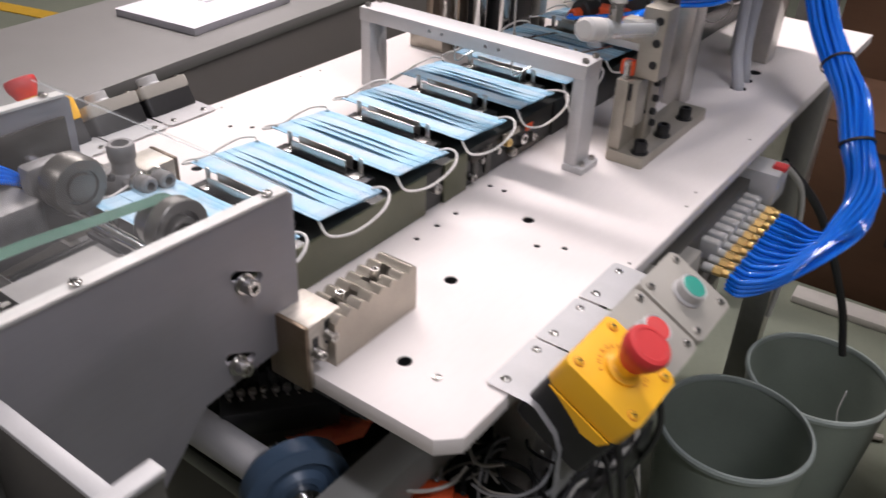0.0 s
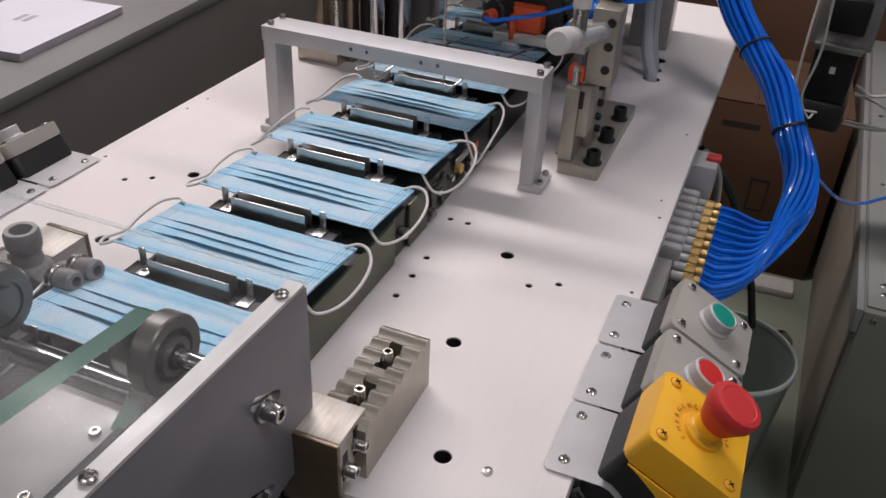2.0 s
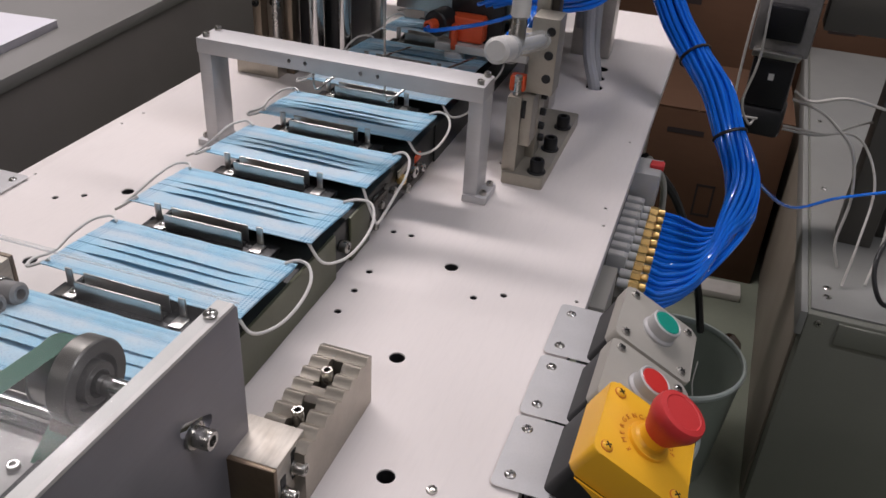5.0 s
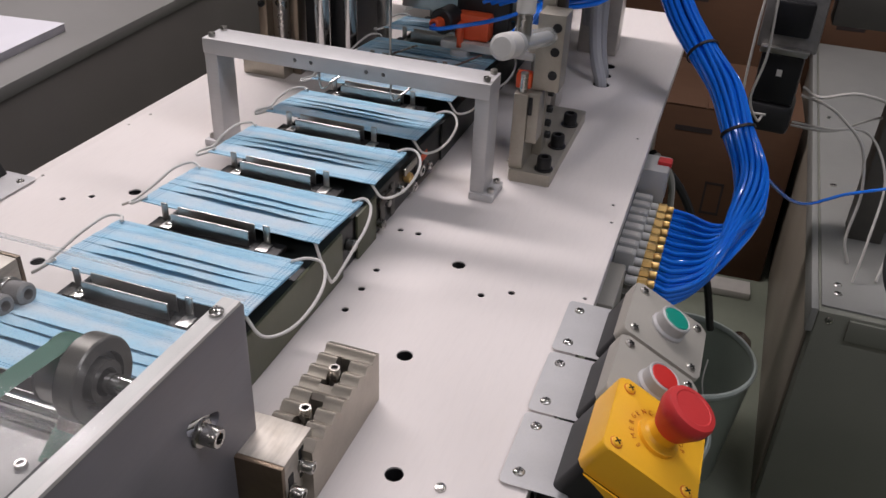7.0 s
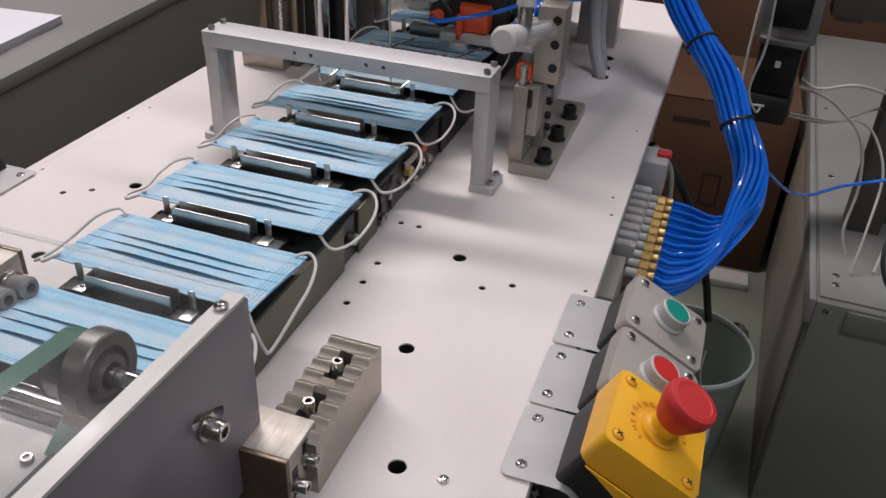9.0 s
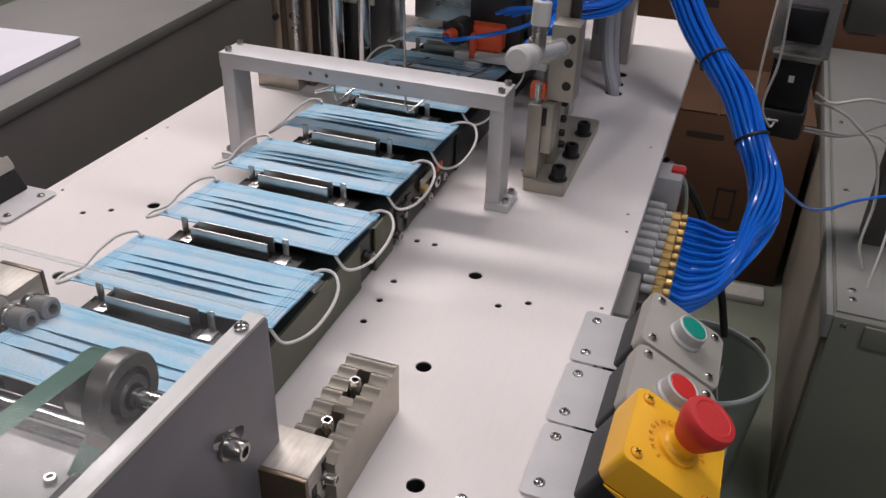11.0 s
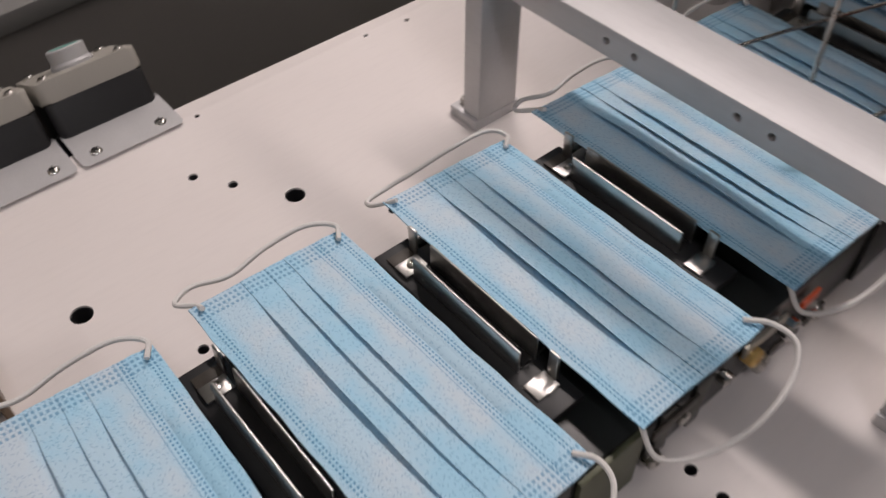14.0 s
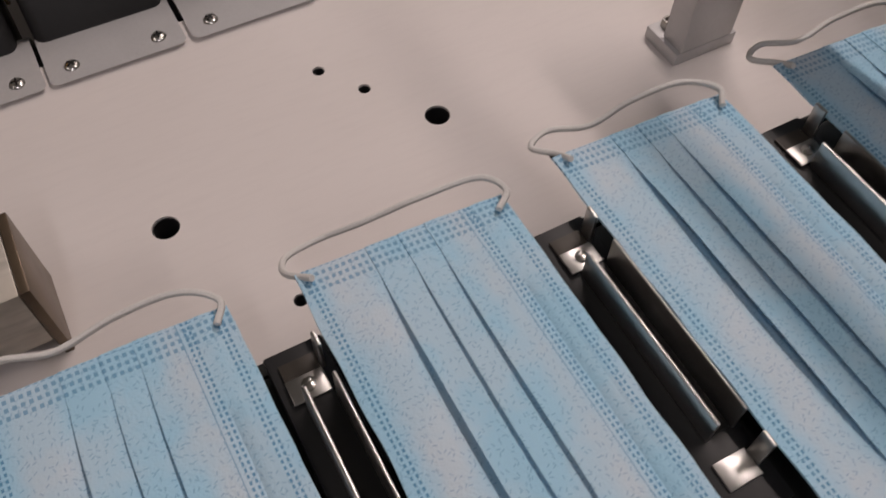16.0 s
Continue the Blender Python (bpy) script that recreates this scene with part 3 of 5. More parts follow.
for x in (-0.016, 0.026):
    part("chain_rail", block(x - 0.004, x + 0.004, -1.74, 1.94, T + 0.0465, T + 0.0505, 0.0008), "black", conv)
part("cable_duct", block(-0.0605, -0.0655, -1.7, 1.9, T + 0.001, T + 0.02, 0.001), "black", conv)
part("lip", block(-0.066, -0.0602, -1.7, 1.9, T + 0.0415, T + 0.046, 0.001), "bed", conv)
for y in (-1.2, -0.7, 1.3, 1.85):
    part("stand", block(-0.04, 0.06, y - 0.02, y + 0.02, 0, T, 0.002), "alu_d", conv)
part("spacer", block(-0.05, 0.07, 1.0, 1.95, T - 0.03, T, 0.002), "alu_d", conv)

PITCH, FIRST, STEPS = 0.110, 0.04, (1.3, 3.3, 5.8, 8.3, 10.3, 12.3, 14.2)


# masks: a pleated sheet, origin in its middle
def mask_sheet():
    near, far = -0.041, 0.046
    pleats = (-0.0130, 0.0005, 0.0120)
    nx = 46
    bm = bmesh.new()
    cols = []
    for i in range(nx + 1):
        x = -0.0875 + 0.175 * i / nx
        g = max(0.0, 1 - abs(x / 0.074) ** 3.2)
        prof = [(near, 0.0), (near + 0.004, 0.0004), (near + 0.012, 0.0006 + 0.001 * g)]
        prof += [(-0.0245, 0.0006 + 0.0018 * g)]
        for n, y in enumerate(pleats):
            deep = (0.0088, 0.0078, 0.0078)[n]
            lift = (0.0031, 0.0014, 0.0016)[n] * max(0.0, 1 - abs(x / 0.072) ** (2.2, 3.0, 3.0)[n])
            prof += [(y - 0.0048 * g, 0.0008 + 0.0008 * g), (y - 0.0012 * g, 0.0006 - 0.42 * lift), (y + deep * g, 0.0005 - 0.45 * lift), (y + (deep - 0.0003) * g, 0.0008 - 0.1 * lift), (y - 0.0012 * g, 0.0009 + 0.86 * lift), (y - 0.0015 * g, 0.0012 + lift), (y + 0.0055, 0.0012 + 0.52 * lift)]
        for y in (0.024, 0.029, 0.032, 0.0345, 0.037, 0.040, 0.043, 0.046):
            w = math.exp(-((y - 0.0358) / 0.0022) ** 2) * (1.0 if abs(x) < 0.052 else 0.25)
            prof.append((y, 0.0010 + 0.0016 * g * max(0, (0.034 - y) / 0.012) + 0.0030 * w))
        row = []
        for y, z in prof:
            wave = 0.0009 * noise.noise(Vector((x * 22, y * 30, 3.1))) + 0.0016 * noise.noise(Vector((x * 9, y * 6, 1.7)))
            edge = 0.0012 * noise.noise(Vector((x * 40, y * 40, 8.0)))
            row.append(bm.verts.new((x + (edge * 0.3 if 0 < i < nx else edge), y + (edge if y in (near, far) else 0), z + wave)))
        cols.append(row)
    for a, b in zip(cols, cols[1:]):
        for k in range(len(a) - 1):
            bm.faces.new([a[k], b[k], b[k + 1], a[k + 1]])
    # under layer with a closed rim
    low = [[bm.verts.new(v.co - Vector((0, 0, 0.0009)) if v in (row[0], row[-1]) else Vector((v.co.x, v.co.y, -0.0042 * max(0.0, 1 - abs(v.co.x / 0.074) ** 3.2) - 0.0005))) for v in (row[0], row[3], row[10], row[17], row[24], row[28], row[-1])] for row in cols]
    for a, b in zip(low, low[1:]):
        for k in range(len(a) - 1):
            bm.faces.new([a[k], a[k + 1], b[k + 1], b[k]])
    for a, b, c, d in zip(cols, cols[1:], low, low[1:]):
        bm.faces.new([a[0], c[0], d[0], b[0]])
        bm.faces.new([a[-1], b[-1], d[-1], c[-1]])
    return bm


RIGHT_LOOPS = [
    [(0.079, 0.040, 0.003), (0.090, 0.044, 0.006), (0.103, 0.041, 0.005), (0.1125, 0.028, -0.001), (0.1140, 0.007, -0.009), (0.108, -0.015, -0.016), (0.096, -0.034, -0.015), (0.083, -0.037, -0.001)],
    [(0.079, 0.040, 0.003), (0.091, 0.044, 0.006), (0.102, 0.037, 0.002), (0.1075, 0.018, -0.007), (0.106, -0.002, -0.018), (0.1035, -0.022, -0.030), (0.1015, -0.034, -0.036), (0.0985, -0.036, -0.034), (0.091, -0.038, -0.018), (0.083, -0.037, -0.001)],
    [(0.079, 0.040, 0.003), (0.092, 0.047, 0.005), (0.108, 0.046, 0.004), (0.118, 0.031, -0.004), (0.1195, 0.007, -0.013), (0.111, -0.015, -0.022), (0.098, -0.034, -0.019), (0.083, -0.037, -0.001)],
]
LEFT_LOOPS = [
    [(-0.0800, 0.040, 0.0030), (-0.0886, 0.044, 0.0040), (-0.0985, 0.032, 0.0030), (-0.1018, 0.010, -0.0020), (-0.0998, -0.012, -0.0060), (-0.1044, -0.030, -0.0060), (-0.0985, -0.042, -0.0050), (-0.0892, -0.036, -0.0020), (-0.0813, -0.036, 0.0030)],
    [(-0.0800, 0.040, 0.0030), (-0.0899, 0.041, 0.0060), (-0.0998, 0.026, 0.0030), (-0.1051, 0.004, -0.0060), (-0.1090, -0.018, -0.0120), (-0.1104, -0.034, -0.0120), (-0.1011, -0.036, -0.0070), (-0.0906, -0.045, -0.0020), (-0.0813, -0.036, 0.0030)],
    [(-0.0800, 0.040, 0.0030), (-0.0866, 0.047, 0.0040), (-0.0965, 0.040, 0.0040), (-0.0998, 0.016, 0.0000), (-0.1038, -0.006, -0.0080), (-0.1090, -0.022, -0.0160), (-0.1051, -0.037, -0.0140), (-0.0932, -0.042, -0.0060), (-0.0813, -0.036, 0.0030)],
]


def face_mask(n):
    ob = thing("face_mask", ("pale blue pleated face mask with white ear loops on the conveyor", "pale blue pleated face mask with one pointed ear loop", "pale blue pleated face mask with wide drooping ear loops")[n], "face mask", "masks on the conveyor")
    if n == 0:
        SHEET.append(part("sheet", mask_sheet(), "cloth", ob).data)
    else:
        sheet = new("sheet", SHEET[0])
        sheet.parent = ob
    right = [(0.079 + (x - 0.079) * 0.86, y, z) for x, y, z in RIGHT_LOOPS[n]]
    for pts in (right, LEFT_LOOPS[n]):
        part("ear_loop", sweep(pts, 0.00135, 8, 7), "loop", ob, "white elastic ear loop")
    return ob


MASKS, SHEET = [], []
for n in range(3):
    MASKS.append(face_mask(n))


def carrier_clip():
    """The steel holder between two masks: a U channel with end tabs on a black base."""
    ob = thing("carrier_clip", "polished steel mask holder clip on the conveyor chain", "mask holder", "conveyor clips")
    part("base", block(-0.062, 0.062, -0.0095, 0.0125, 0.0505, 0.0555, 0.0008), "black", ob)
    part("channel_floor", block(-0.046, 0.034, -0.0008, 0.0081, 0.0557, 0.0567, 0), "black_bolt", ob)
    part("near_wall", block(-0.039, 0.035, -0.0027, -0.0009, 0.0557, 0.0705, 0.0007), "clip", ob)
    part("far_wall", block(-0.039, 0.035, 0.0082, 0.0096, 0.0557, 0.0715, 0.0006), "clip", ob)
    part("foot_plate", block(-0.049, -0.0395, -0.0062, 0.0076, 0.0568, 0.0578, 0.0003), "clip", ob)
    part("foot_screw", turned([(0.0026, 0.0578), (0.0026, 0.0586), (0.0016, 0.0592), (0, 0.0592)], 12, None, Matrix.Translation((-0.0445, 0.001, 0))), "zinc", ob)
    for x0, x1 in ((-0.055, -0.049), (0.043, 0.049)):
        part("end_tab", block(x0, x1, 0.0075, 0.0092, 0.0557, 0.0725, 0.0005), "clip", ob)
        part("tab_foot", block(x0 - 0.001, x1 + 0.003, -0.006, 0.0074, 0.0557, 0.0569, 0.0003), "dark_steel" if x0 < 0 else "clip", ob)
    return ob


CLIP = carrier_clip()


# ---------------------------------------------------------------- gantry over the conveyor
gantry = thing("gantry_frame", "brushed aluminium portal frame bolted across the conveyor", "machine frame")
beam = part("beam", block(-0.1660, 0.1610, 0.127, 0.165, T + 0.1125, T + 0.1295, 0.0008), "alu", gantry)
bores = bmesh.new()
for x in (-0.054, -0.035, 0.028, 0.047):
    rod((x, 0.12, T + 0.1215), (x, 0.14, T + 0.1215), 0.0022, 12, 0, bores)
cut(beam, bores)
for s, x0, x1 in ((-1, -0.166, -0.1505), (1, 0.1455, 0.1610)):
    part("post", block(x0, x1, 0.129, 0.163, T + 0.008, T + 0.1125, 0.0008), "alu", gantry)
    part("foot", block(x0 - (0.011 if s < 0 else 0.0), x1 + (0.011 if s > 0 else 0.0), 0.1265, 0.1665, T, T + 0.008, 0.0008), "alu", gantry)
    for y in (0.136, 0.16):
        socket_screw(gantry, (0.1690 * s - 0.0025, y, T + 0.008), (0, 0, 1), 0.0038, 0.0045)
        socket_screw(gantry, (0.1565 * s - 0.002, y, T + 0.1295), (0, 0, 1), 0.0038, 0.0045)

# wire hooks that hold the mask down behind the gantry
for x in (-0.055, 0.032):
    hook = thing("wire_hook", "bent grey steel wire hold-down finger over a mask", "wire hook", "hold-down wires")
    part("wire", sweep([(x - 0.004, 0.186, T + 0.33), (x - 0.003, 0.186, T + 0.2), (x - 0.001, 0.186, T + 0.10), (x, 0.184, T + 0.078), (x + 0.003, 0.187, T + 0.070), (x + 0.010, 0.198, T + 0.076), (x + 0.022, 0.24, T + 0.082), (x + 0.05, 0.36, T + 0.075)], 0.0013, 8, 6), "zinc", hook)
bar = thing("wire_bar", "grey steel cross bar carrying the hold-down wires", "machine bar")
part("bar", block(-0.21, 0.2, 0.18, 0.192, T + 0.33, T + 0.345, 0.001), "alu_d", bar)
for x in (-0.205, 0.195):
    part("arm", block(x - 0.006, x + 0.006, 0.192, 0.40, T + 0.33, T + 0.345, 0.001), "alu_d", bar)


# ---------------------------------------------------------------- button boxes on brackets, both sides of the table
def letters(parent, text, size, m, mat):
    cu = bpy.data.curves.new("lettering", "FONT")
    cu.body, cu.size, cu.extrude = text, size, 0.0001
    ob = new("lettering", cu)
    bpy.context.view_layer.update()
    me = bpy.data.meshes.new_from_object(ob.evaluated_get(bpy.context.evaluated_depsgraph_get()))
    bpy.data.objects.remove(ob)
    me.materials.clear()
    me.materials.append(M[mat])
    out = new("lettering", me)
    out.parent = parent
    out.matrix_local = m
    return out


def button_box(kind):
    """A push-button box, its origin on the table edge at the bracket; x points away from the table, the lid tilts outwards."""
    words = {"stop": "yellow emergency stop box with a red mushroom button on a bracket", "red": "grey push-button box with a flat red button on a bracket", "green": "grey push-button box with a flat green button on a bracket"}
    ob = thing("emergency_stop_box" if kind == "stop" else "push_button_box", words[kind], "button box", "button boxes on the table edge")
    # bracket: flat tongue on the table, bent down outside the edge
    prof = [(-0.012, 0.0), (-0.0112, 0.0), (-0.0085, 0.0), (0.028, 0.0), (0.034, -0.002), (0.052, -0.019), (0.058, -0.034), (0.058, -0.09)]
    bm = bmesh.new()
    w = 0.0365
    rows = []
    for j, (x, z) in enumerate(prof):
        ww = w - (0.0042, 0.0018, 0.0)[min(j, 2)]
        rows.append([bm.verts.new((x, -ww, z)), bm.verts.new((x, ww, z))])
    for a, b in zip(rows, rows[1:]):
        bm.faces.new([a[0], b[0], b[1], a[1]])
    bmesh.ops.solidify(bm, geom=bm.faces[:], thickness=-0.002)
    br = part("bracket", moved(bm, Matrix.Translation((0, 0, 0.0022))), "bracket", ob, "satin aluminium sheet bracket", flat_angle=0.9)
    for y in (-0.0235, 0.0235):
        cross_screw(br, (-0.001, y, 0.0022), (0, 0, 1), 0.0042, rot=20 + 900 * y)
    # the box in its own tilted frame
    low = -0.028 if kind == "stop" else -0.015
    box = part("lid", prism(round_rect(-0.036, 0.036, -0.036, 0.036, 0.006), low, 0.0, 0.0022), "yellow" if kind == "stop" else "box_grey", ob, "yellow lid" if kind == "stop" else "warm grey lid")
    m = pose(0.0765, 0.005 if kind == "stop" else 0.001, 0.028, 0, 28, 0) @ pose(0, 0, -0.008 + (0.018 if kind == "stop" else 0))
    box.matrix_local = m
    base = part("base", prism(round_rect(-0.0352, 0.0352, -0.0352, 0.0352, 0.006), low - (0.052 if kind == "stop" else 0.044), low - 0.0004, 0.0015), "black", ob, "black lower box half")
    base.matrix_local = m
    if kind == "stop":
        # the wavy shoulder where the yellow lid dips over the black half
        for s in (-1, 1):
            wave = [(-0.030, 0.0), (0.030, 0.0), (0.026, -0.010), (0.012, -0.013), (-0.004, -0.007), (-0.020, -0.002)]
            bm = prism(wave, 0, 0.0016)
            moved(bm, Matrix.Translation((0, s * 0.0354 + (-0.0016 if s < 0 else 0.0016), low)) @ pose(0, 0, 0, 90, 0, 0))
            sh = part("skirt", bm, "yellow", ob)
            sh.matrix_local = m
    for x in (-0.027, 0.027):
        for y in (-0.027, 0.027):
            s = part("lid_screw_ring", rod((x, y, -0.0004), (x, y, 0.0006), 0.0046, 16, 0.0002), "ink" if kind == "stop" else "box_grey", ob)
            s.matrix_local = m
            s2 = cross_screw(ob, (x, y, 0.0004), (0, 0, 1), 0.0038, "yellow" if kind == "stop" else "zinc", "lid_screw", 45)
            s2.matrix_local = m
    if kind == "stop":
        a = [("collar", [(0.0150, 0), (0.0150, 0.003), (0.0120, 0.004), (0.0105, 0.006), (0.0105, 0.014), (0, 0.014)], "yellow"),
             ("mushroom_button", [(0.0115, 0.013), (0.0130, 0.016), (0.0165, 0.024), (0.0182, 0.028), (0.0184, 0.034), (0.0172, 0.0368), (0.0135, 0.0376), (0.0128, 0.0371), (0, 0.0375)], "red")]
        for name, prof, mat in a:
            o = part(name, turned(prof, 36), mat, ob, {"yellow": "yellow collar", "red": "red mushroom button"}[mat])
            o.matrix_local = m
        for k, ch in enumerate("EMERGENCY STOP"):
            ang = radians(238 - k * 17)
            letters(ob, ch, 0.0052, m @ pose(0.0185 * math.cos(ang), 0.0185 * math.sin(ang), 0.0003, 0, 0, math.degrees(ang) - 90), "ink")
    else:
        cap = "red_cap" if kind == "red" else "green_cap"
        o = part("bezel", turned([(0.0150, 0), (0.0150, 0.002), (0.0135, 0.004), (0.0135, 0.0125), (0.0122, 0.0135), (0.0112, 0.0128)], 32), "bracket", ob, "satin metal bezel ring")
        o.matrix_local = m
        o = part("button", turned([(0.0113, 0.006), (0.0113, 0.0128), (0.0106, 0.0134), (0, 0.0136)], 32), cap, ob, kind + " flat button")
        o.matrix_local = m
    return ob


for kind, y in (("green", -0.0558), ("red", -0.1322), ("stop", -0.2076)):
    first = button_box(kind)
    first.matrix_world = pose(0.300, y, T + 0.0004)
    copy_thing(first, pose(-0.2985, y, T + 0.0004, 0, 0, 180))
for name, pts in (("cable", [(0.36, -0.06, T - 0.07), (0.37, -0.03, T - 0.16), (0.33, 0.02, T - 0.3), (0.28, 0.05, T - 0.45), (0.26, 0.05, 0.004)]),
                  ("cable", [(0.36, -0.14, T - 0.07), (0.38, -0.13, T - 0.18), (0.34, -0.06, T - 0.33), (0.3, 0.0, T - 0.5), (0.3, 0.1, 0.004)])):
    tagged(part(name, sweep(pts, 0.0035, 8, 8), "black", None), "black control cable hanging below the button boxes", "cable", "hanging cables")


# ---------------------------------------------------------------- clamp block and the near guide plates
def clamp_block(m):
    ob = thing("clamp_block", "nickel-plated adjusting block with a ridged top and two slots", "clamp block", "", m)
    n, teeth = 8, []
    for i in range(n):
        y0 = -0.302 + 0.104 * i / n
        teeth += [(y0 + 0.104 / n * k, h) for k, h in ((0.1, 0.0412), (0.4, 0.0455), (0.6, 0.0462), (0.9, 0.0440))]

    def ridged(x0, x1, y0, y1):
        prof = [(y0, 0.0), (y0, 0.0425)] + [(y, z) for y, z in teeth if y0 + 0.0005 < y < y1 - 0.0005] + [(y1, 0.0435), (y1, 0.0)]
        return moved(prism(prof, x0, x1), Matrix(((0, 0, 1, 0), (1, 0, 0, 0), (0, 1, 0, 0), (0, 0, 0, 1))))

    for x0, x1 in ((0.1445, 0.1590), (0.1690, 0.1825)):
        part("ridged_rail", ridged(x0, x1, -0.302, -0.198), "nickel", ob)
    for y0, y1 in ((-0.302, -0.288), (-0.258, -0.243), (-0.212, -0.198)):
        part("ridged_bridge", ridged(0.1591, 0.1689, y0, y1), "nickel", ob)
    # black floors put the shade down in the slots into colour
    for y0, y1 in ((-0.288, -0.258), (-0.243, -0.212)):
        part("slot_floor", block(0.1591, 0.1689, y0, y1, 0.0, 0.024), "black_bolt", ob)
    part("end_block", block(0.1335, 0.1745, -0.3225, -0.2865, 0.012, 0.0475, 0.0008), "worn", ob, "brushed worn end block")
    part("front_plate", block(0.1335, 0.1752, -0.3268, -0.3227, -0.014, 0.0480, 0.0006), "brown_front", ob, "front plate with its dark reflection in the brown colour")
    part("side_leg", block(0.1675, 0.1745, -0.3224, -0.3192, -0.014, 0.0118, 0.0006), "nickel", ob)
    for y in (-0.275, -0.232):
        socket_screw(ob, (0.164, y, 0.0241), (0, 0, 1), 0.0043, 0.027)
    for y, z in ((-0.316, 0.02), (-0.302, 0.030)):
        # solid black strip on the face, drawing the shade in a slot
        part("side_slot", block(0.1742, 0.1750, y - 0.003, y + 0.003, z - 0.009, z + 0.014, 0), "black", ob)
        part("washer", rod((0.1748, y, z), (0.1765, y, z), 0.0055, 16, 0.0003), "zinc", ob)
        socket_screw(ob, (0.1765, y, z), (1, 0, 0), 0.0045, 0.007)
    return ob


clamp_block(Matrix.Translation((0, 0, T)))
mirror = clamp_block(Matrix.Translation((0, 0, T)) @ pose(0, -0.525, 0, 0, 0, 180))

guard = thing("delivery_guard", "brushed aluminium side plates with a clear acrylic cover", "machine guard")
for s in (1, -1):
    o = prism([(-0.300, T + 0.014), (-0.300, T + 0.143), (-0.304, T + 0.147), (-1.15, T + 0.167), (-1.15, T - 0.06), (-0.46, T - 0.06), (-0.40, T + 0.006)], 0.137, 0.143, 0.0006)
    moved(o, Matrix(((0, 0, s, 0), (1, 0, 0, 0), (0, 1, 0, 0), (0, 0, 0, 1))))
    pl = part("side_plate", o, "alu_plate", guard, "brushed aluminium side plate")
    slots = bmesh.new()
    for y, z in ((-0.350, 0.905 - 0.88 + T), (-0.364, T + 0.028)):
        oo = round_rect(-0.016, 0.016, -0.0045, 0.0045, 0.0044)
        prism(oo, -0.02, 0.02, 0, slots, Matrix.Translation((s * 0.14, y, z + (0.07 if y > -0.36 else 0.0))) @ pose(0, 0, 0, 0, 90, 0) @ pose(0, 0, 0, 0, 0, 62))
    cut(pl, slots)
    for y, z in ((-0.354, T + 0.092), (-0.368, T + 0.025)):
        part("washer", rod((s * 0.143, y, z), (s * 0.1455, y, z), 0.0085, 18, 0.0004), "zinc", guard)
        socket_screw(guard, (s * 0.1455, y, z), (s, 0, 0), 0.0062, 0.010)
    strip = prism([(-0.306, T + 0.1474), (-0.306, T + 0.1497), (-1.15, T + 0.1697), (-1.15, T + 0.1674)], 0.1340, 0.1450)
    moved(strip, Matrix(((0, 0, s, 0), (1, 0, 0, 0), (0, 1, 0, 0), (0, 0, 0, 1))))
    part("edge_strip", strip, "white_plastic", guard, "white strip along the plate's top edge")
    for y in (-0.322, -0.475, -0.66):
        cross_screw(guard, (s * 0.140, y, T + 0.1515 + (-0.3 - y) * 0.0237), (0, 0, 1), 0.0042)
bm = bmesh.new()
rows = []
for y, z in ((-0.298, T + 0.144), (-0.299, T + 0.1475), (-0.302, T + 0.1498), (-0.306, T + 0.1503), (-0.33, T + 0.1508), (-1.15, T + 0.1703)):
    rows.append([bm.verts.new((x, y - (0.0 if abs(x) < 0.2 else 0), z + 0.002 * math.cos(x * 9))) for x in [-0.20 + 0.0343 * i for i in range(11)]])
for a, b in zip(rows, rows[1:]):
    for i in range(10):
        bm.faces.new([a[i], a[i + 1], b[i + 1], b[i]])
bmesh.ops.solidify(bm, geom=bm.faces[:], thickness=0.002)
cover = part("acrylic_cover", bm, "acrylic", guard, "clear acrylic cover sheet")
cover.visible_shadow = False
part("cover_edge", sweep([(-0.2, -0.2985, T + 0.1435), (-0.07, -0.2985, T + 0.1455), (0.07, -0.2985, T + 0.1455), (0.143, -0.2985, T + 0.1445)], 0.0007, 8, 4), "glassy", guard)
for y in (-0.9, -0.55):
    for s in (1, -1):
        part("guard_stand", block(s * 0.128 - 0.008, s * 0.128 + 0.008, y - 0.02, y + 0.02, 0, T + 0.05, 0.001), "alu_d", guard)


